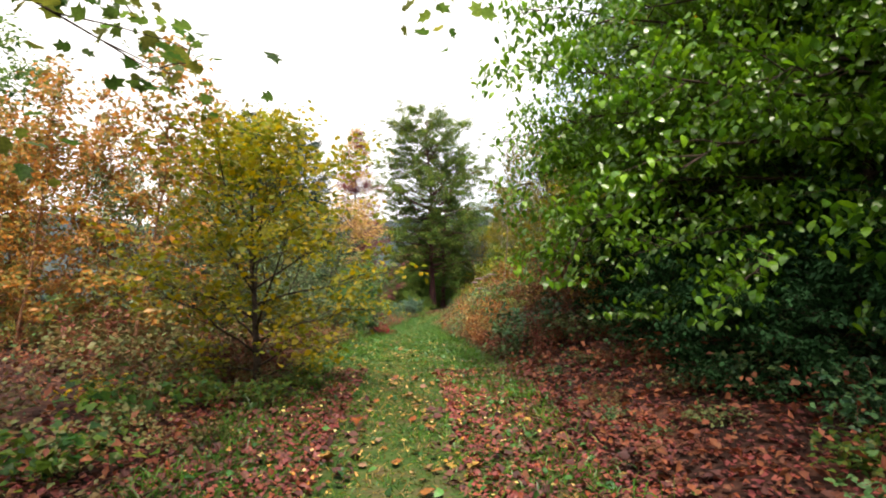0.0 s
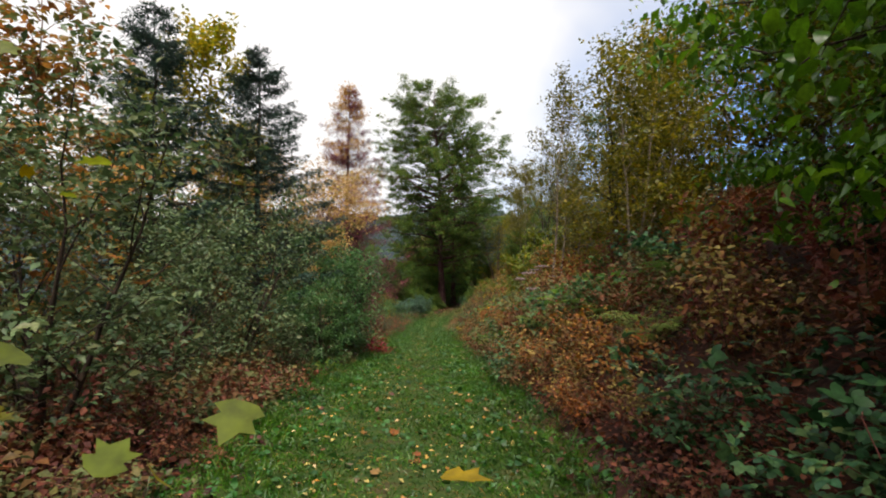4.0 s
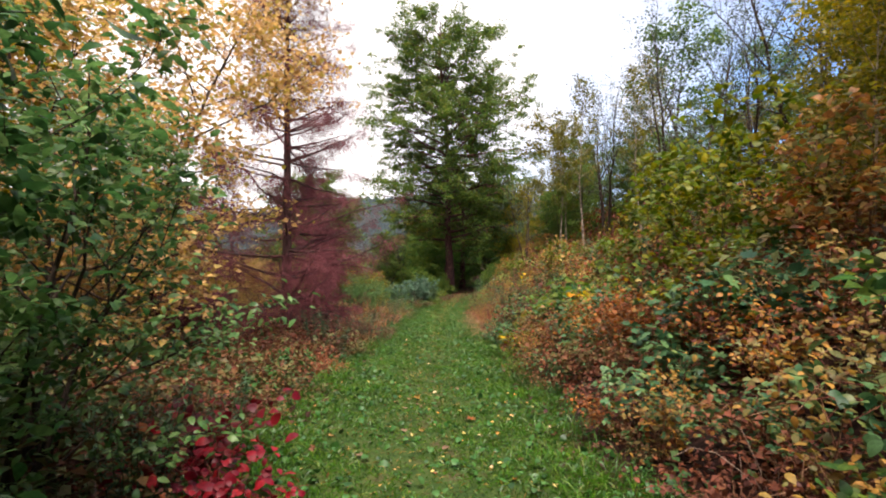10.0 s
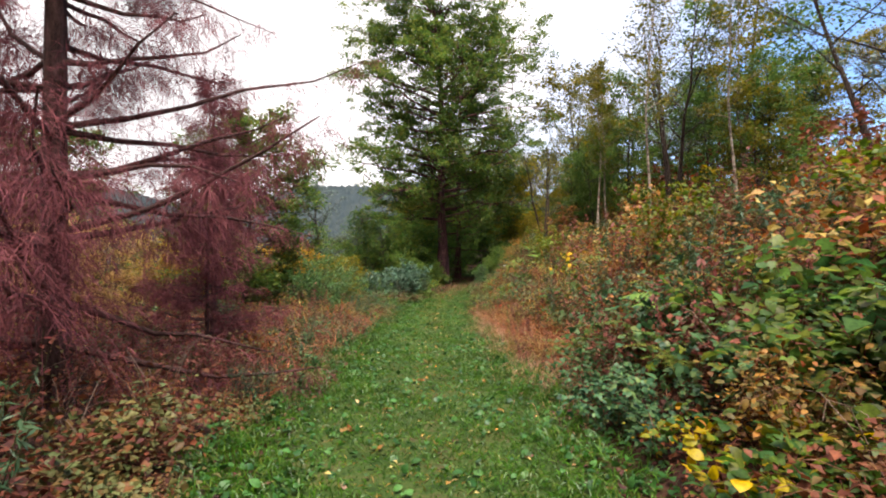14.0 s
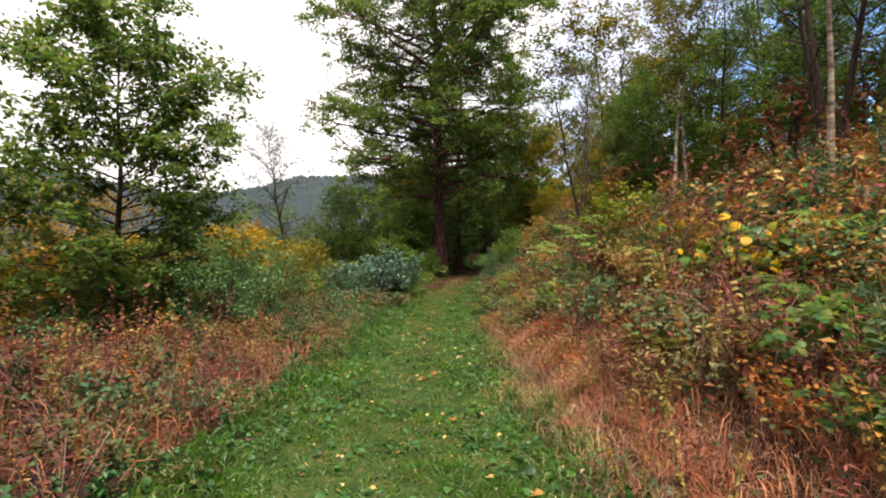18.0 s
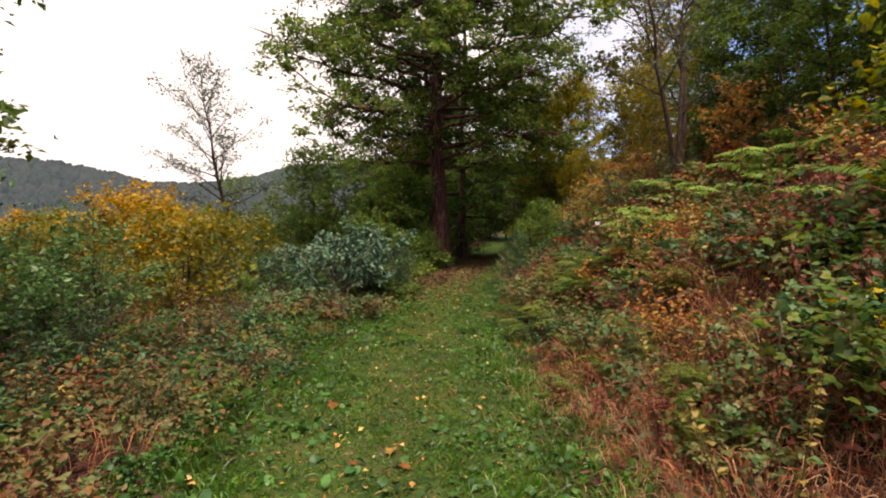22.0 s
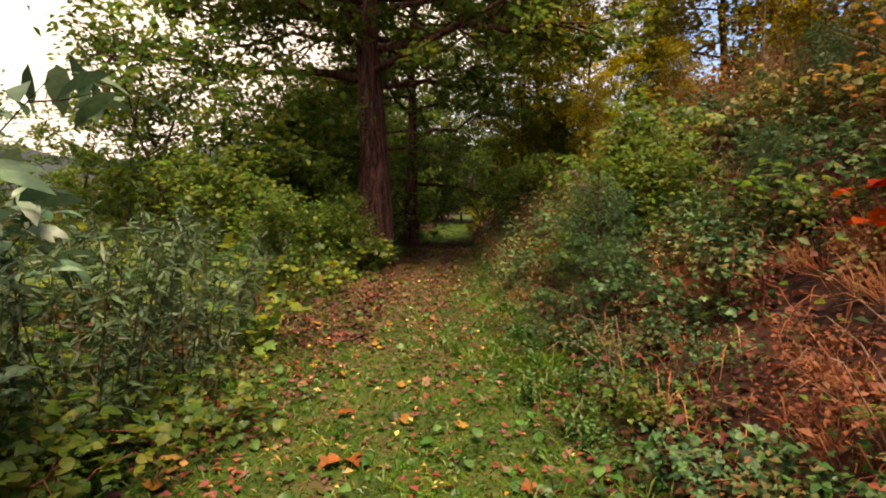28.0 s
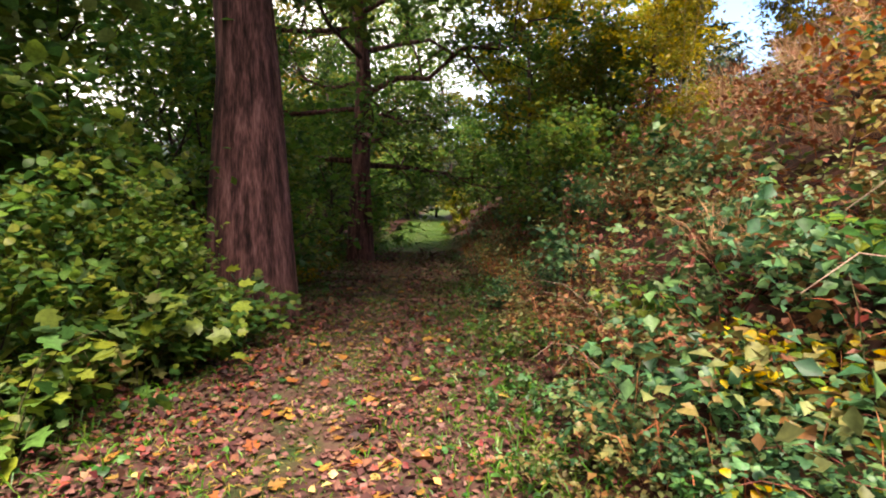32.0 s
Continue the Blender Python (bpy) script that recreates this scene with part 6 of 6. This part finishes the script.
def build_fallen():
    rng = np.random.default_rng(78)
    p, u, y = on_path(rng, 15000, -1, 80, 2.6)
    dens = np.interp(y - 1.3 * u, [-1, 4, 9, 14, 24, 27, 30, 48, 54, 58, 60, 64, 75], [0.8, 0.6, 0.3, 0.14, 0.14, 0.24, 0.07, 0.06, 0.16, 0.35, 0.5, 0.9, 0.8])
    keep = rng.random(len(p)) < dens * np.where((np.abs(u) > 1.0) | (y > 58), 1.0, 0.55) * np.where((y < 10) & (u > 0.9), 0.3, 1.0)
    p = p[keep]
    p[:, 2] += rng.uniform(0.008, 0.035, len(p))
    n = len(p)
    w = unit(rng.normal(size=(n, 3)) * np.array([1, 1, 0.16]))
    s = unit(np.cross(w, np.array([0, 0, 1.0]) + rng.normal(size=(n, 3)) * 0.3))
    ln = rng.uniform(0.04, 0.095, n)
    tagged(new("fallen_leaves", mesh_of("fallen", *lobed(p, w, s, ln, ln * 0.8, 0.25), "fallen")), "scattered fallen leaves, brown, yellow and red", "fallen leaves", kind="stuff")
    # red drifts at both ends, pale single leaves between
    n = 27000
    y = np.where(rng.random(n) < 0.78, rng.uniform(-1, 8.5, n), rng.uniform(57, 72, n))
    u = np.where(y < 20, rng.choice([-1, 1], n), np.where(rng.random(n) < 0.8, -1, 1)) * (0.55 + 2.9 * rng.random(n) ** 1.3)
    u = np.where((y > 20) & (u > 0), u * 0.5, u)
    x = path_x(y) + u
    p = np.stack([x, y, land(x, y) + rng.uniform(0.01, 0.05, n)], 1)
    w = unit(rng.normal(size=(n, 3)) * np.array([1, 1, 0.22]))
    s = unit(np.cross(w, np.array([0, 0, 1.0]) + rng.normal(size=(n, 3)) * 0.35))
    ln = rng.uniform(0.03, 0.075, n)
    tagged(new("red_leaf_drift", mesh_of("red_drift", *blades(p, w, s, ln, ln * 0.7, 0.25), "fallen_red")), "drifts of fallen red leaves beside the path", "fallen leaves", kind="stuff")
    p, u, y = on_path(rng, 20000, 56.5, 80, 1.8)
    p = p[rng.random(len(p)) < np.interp(y - 1.1 * u, [57, 61, 64], [0.1, 0.6, 1.0])]
    p[:, 2] += rng.uniform(0.005, 0.03, len(p))
    n = len(p)
    w = unit(rng.normal(size=(n, 3)) * np.array([1, 1, 0.2]))
    s = unit(np.cross(w, np.array([0, 0, 1.0]) + rng.normal(size=(n, 3)) * 0.35))
    ln = rng.uniform(0.025, 0.07, n)
    tagged(new("trodden_leaf_litter", mesh_of("trodden_litter", *blades(p, w, s, ln, ln * 0.7, 0.2), "trodden")), "trodden pinkish-brown leaves covering the path beneath the oak", "fallen leaves", kind="stuff")
    p, u, y = on_path(rng, 5200, 2, 66, 1.5)
    p = p[rng.random(len(p)) < np.interp(y, [2, 10, 30, 50, 58, 66], [0.8, 0.7, 0.14, 0.3, 0.4, 0.12])]
    p[:, 2] += rng.uniform(0.02, 0.06, len(p))
    n = len(p)
    w = unit(rng.normal(size=(n, 3)) * np.array([1, 1, 0.3]))
    s = unit(np.cross(w, np.array([0, 0, 1.0]) + rng.normal(size=(n, 3)) * 0.4))
    ln = rng.uniform(0.025, 0.065, n)
    tagged(new("pale_fallen_leaves", mesh_of("pale_fallen", *blades(p, w, s, ln, ln * 0.7, 0.25), "fallen_pale")), "small pale yellow leaves lying in the grass", "fallen leaves", kind="stuff")
    # litter on the verges and bank
    n = 40000
    y = np.where(rng.random(n) < 0.28, rng.uniform(55, 80, n), np.where(rng.random(n) < 0.3, rng.uniform(-2, 9, n), rng.uniform(-2, 82, n)))
    sg = rng.choice([-1, 1], n)
    ends = (y > 60) | (y < 6)
    uu = np.where(ends & (rng.random(n) < np.where(y > 60, 0.6, 0.35)), 0.25 + 1.6 * rng.random(n), 1.25 + 5 * rng.random(n) ** 1.7)
    x = path_x(y) + np.where((y > 60) & (y < 63.5), -np.abs(sg), sg) * uu
    p = np.stack([x, y, land(x, y) + rng.uniform(0.0, 0.05, n)], 1)
    w = unit(rng.normal(size=(n, 3)) * np.array([1, 1, 0.3]))
    s = unit(np.cross(w, np.array([0, 0, 1.0]) + rng.normal(size=(n, 3)) * 0.4))
    ln = rng.uniform(0.04, 0.11, n)
    tagged(new("leaf_litter", mesh_of("litter", *blades(p, w, s, ln, ln * 0.65, 0.25), "litter")), "reddish-brown leaf litter on the verges", "leaf litter", kind="stuff")


build_turf()
build_fallen()


def build_single_leaves():
    """Larger leaves that lie apart on the path, each a thing."""
    rng = np.random.default_rng(79)
    shapes = []
    for i in range(6):
        ln = 0.085 + 0.012 * i
        v, f = lobed(np.zeros((1, 3)), np.array([[0, 1.0, 0.05]]), np.array([[1.0, 0, 0]]), ln, ln * 0.85, 0.2 + 0.05 * i)
        v[:, 2] += 0.10 * v[:, 1] * np.sin(v[:, 0] * 60 + i)
        shapes.append(mesh_of("fallen_leaf", v - np.array([0, ln / 2, 0]), f, "fallen"))
    for i in range(230):
        y = rng.uniform(1.5, 9) if i < 90 else (rng.uniform(9, 57) if i < 140 else rng.uniform(57, 73))
        u = rng.uniform(-1.5, 1.5)
        x = float(path_x(y)) + u
        ob = new("fallen_leaf", shapes[int(rng.integers(6))])
        ob.matrix_basis = pose(x, y, at(x, y) + 0.03, rng.uniform(-14, 14), rng.uniform(-14, 14), rng.uniform(0, 360))
        tagged(ob, "dry lobed leaf lying on the path", "leaf", "fallen leaves on the path")


build_single_leaves()


# ---- far woods on the hills ----
def build_far():
    rng = np.random.default_rng(90)
    sets = []
    n = 3400
    a = rng.uniform(-1.35, 0.9, n)
    d = 55 + 165 * rng.random(n) ** 0.8
    x, y = -1 + np.sin(a) * d, 30 + np.cos(a) * d
    ok = (x - path_x(y) < -22) | (y > 125)
    x, y, d = x[ok], y[ok], d[ok]
    z = land(x, y)
    n = len(x)
    hgt = rng.uniform(6, 12, n) * np.interp(d, [60, 140, 300], [0.45, 0.7, 1.0])
    for k in range(20):
        f = rng.random(n)
        rad = hgt * 0.38 * np.sqrt(np.maximum(0.05, 1 - (2 * f - 0.85) ** 2))
        aa = rng.uniform(0, 6.28, n)
        p = np.stack([x + np.cos(aa) * rad, y + np.sin(aa) * rad, z + hgt * (0.12 + 0.9 * f)], 1)
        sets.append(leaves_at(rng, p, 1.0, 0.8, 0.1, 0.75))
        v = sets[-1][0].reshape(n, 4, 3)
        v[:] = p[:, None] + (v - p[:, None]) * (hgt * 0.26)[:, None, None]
    tagged(new("hill_woods", mesh_of("hill_woods", *join(sets), "hill_wood")), "woods across the valley, with haze painted into their greyed colour", "woods", kind="stuff")
    # the treetops of the hills, crown by crown
    ang = np.linspace(-1.4, 0.95, 760)
    dist = np.concatenate([np.linspace(165, 330, 56), np.linspace(334, 560, 40)])
    A, D = np.meshgrid(ang, dist)
    A, D = A + rng.normal(size=A.shape) * 0.0009, D + rng.normal(size=A.shape) * 1.2
    x, y = -1 + np.sin(A) * D, 30 + np.cos(A) * D
    z = land(x, y) + 6.5 + 1.6 * hash_noise(x, y, 14.0, 0.8) + rng.uniform(-1.6, 2.2, A.shape)
    k = len(ang)
    i = (np.arange(len(dist) - 1)[:, None] * k + np.arange(k - 1)[None]).ravel()
    f = np.stack([i, i + k, i + k + 1, i + 1], -1)
    clear = ((x - path_x(y) < -22) | (y > 125)).ravel()
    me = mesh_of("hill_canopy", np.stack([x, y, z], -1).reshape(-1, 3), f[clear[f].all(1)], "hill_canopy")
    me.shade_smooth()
    tagged(new("hill_canopy", me), "wooded hills in the distance, with haze painted in as blue-grey colour", "woods", kind="stuff")


build_far()


def build_scrub():
    """Bushy growth down in the open ground beside the path."""
    rng = np.random.default_rng(91)
    for mat, n, side in (("olive", 150, -1), ("bramble_brown", 110, -1), ("hazel", 120, -1), ("sallow", 60, -1), ("olive", 170, 1), ("bramble_brown", 190, 1), ("hazel", 120, 1)):
        y = rng.uniform(22 if side < 0 else 0, 120, n)
        x = path_x(y) + side * (8.5 + 32 * rng.random(n) ** (1.2 if side < 0 else 1.6))
        hgt = rng.uniform(0.9, 2.6, n)
        z = land(x, y)
        k = 150
        a, f, rr = rng.uniform(0, 6.28, (n, k)), rng.random((n, k)), rng.random((n, k)) ** 0.4
        rad = hgt[:, None] * 0.75 * rr * np.sqrt(np.maximum(0.04, 1 - f ** 2))
        p = np.stack([x[:, None] + np.cos(a) * rad, y[:, None] + np.sin(a) * rad, z[:, None] + hgt[:, None] * f], -1).reshape(-1, 3)
        tagged(new("scrub", mesh_of("scrub", *leaves_at(rng, p, 0.19, 0.6, 0.1, 0.6), mat)), "tangled autumn scrub in the open ground", "scrub", kind="stuff")


build_scrub()


def build_hogweed(x, y, tall, turn):
    rng = np.random.default_rng(int(y * 10))
    ob = thing("hogweed", x, y, at(x, y, 0.03), "dead hogweed stalk with pale dry umbels", "herb", "dead hogweeds", turn)
    stalk = curve_line(rng, np.zeros(3), np.array([0.05, 0.0, 1.0]), tall, 6, 0.03)
    part("stalk", tubes([(stalk, 0.012 * (1 - 0.5 * np.linspace(0, 1, 6)), 6)], "stem", "stalk"), ob)
    for k, (f, size) in enumerate(((1.0, 0.17), (0.8, 0.12), (0.68, 0.10))):
        top = along(stalk, np.array([f]))[0]
        if k:
            end = top + np.array([math.cos(k * 2.4) * 0.22, math.sin(k * 2.4) * 0.22, 0.18])
            part("side_stalk", tubes([(np.stack([top, (top + end) / 2 + np.array([0, 0, 0.03]), end]), np.array([0.007, 0.006, 0.004]), 5)], "stem", "side_stalk"), ob)
            top = end
        rays, tips = [], []
        for i in range(16):
            a = i * 2.399
            r = size * math.sqrt((i + 0.5) / 16)
            e = top + np.array([math.cos(a) * r, math.sin(a) * r, 0.09 - 0.25 * r])
            rays.append((np.stack([top, (top + e) / 2 + np.array([0, 0, 0.015]), e]), np.array([0.003, 0.002, 0.002]), 3))
            tips.append(e + rng.normal(size=(9, 3)) * np.array([0.016, 0.016, 0.006]))
        umbel = part("umbel", mesh_of("umbel", *leaves_at(rng, np.concatenate(tips), 0.03, 0.3, -0.2, 0.7), "umbel"), ob, "flat pale dry umbel")
        tagged(part("ray", tubes(rays, "stem", "ray"), umbel), kind="stuff")


build_hogweed(1.28, 18.0, 1.62, 0)
build_hogweed(1.9, 19.4, 1.3, 80)
build_hogweed(2.3, 62.6, 1.2, 140)


# ---- the small marker on the bank ----
def build_marker():
    x, y = 1.98, 53.6
    ob = thing("marker_post", x, y, at(x, y), "dark wooden marker post with a small white plate", "post")
    bm = bmesh.new()
    bmesh.ops.create_cone(bm, segments=10, radius1=0.035, radius2=0.03, depth=1.1, cap_ends=True, matrix=Matrix.Translation((0, 0, 0.28)))
    me = bpy.data.meshes.new("post")
    bm.to_mesh(me)
    bm.free()
    me.materials.append(M["wood_dark"])
    part("post", me, ob)
    bm = bmesh.new()
    bmesh.ops.create_cube(bm, size=1.0, matrix=Matrix.Translation((-0.02, -0.045, 0.76)) @ Matrix.Diagonal((0.085, 0.010, 0.075, 1)))
    bmesh.ops.bevel(bm, geom=bm.edges[:], offset=0.003, segments=1, affect='EDGES')
    me = bpy.data.meshes.new("plate")
    bm.to_mesh(me)
    bm.free()
    me.materials.append(M["white"])
    part("plate", me, ob, "small white plate")


build_marker()
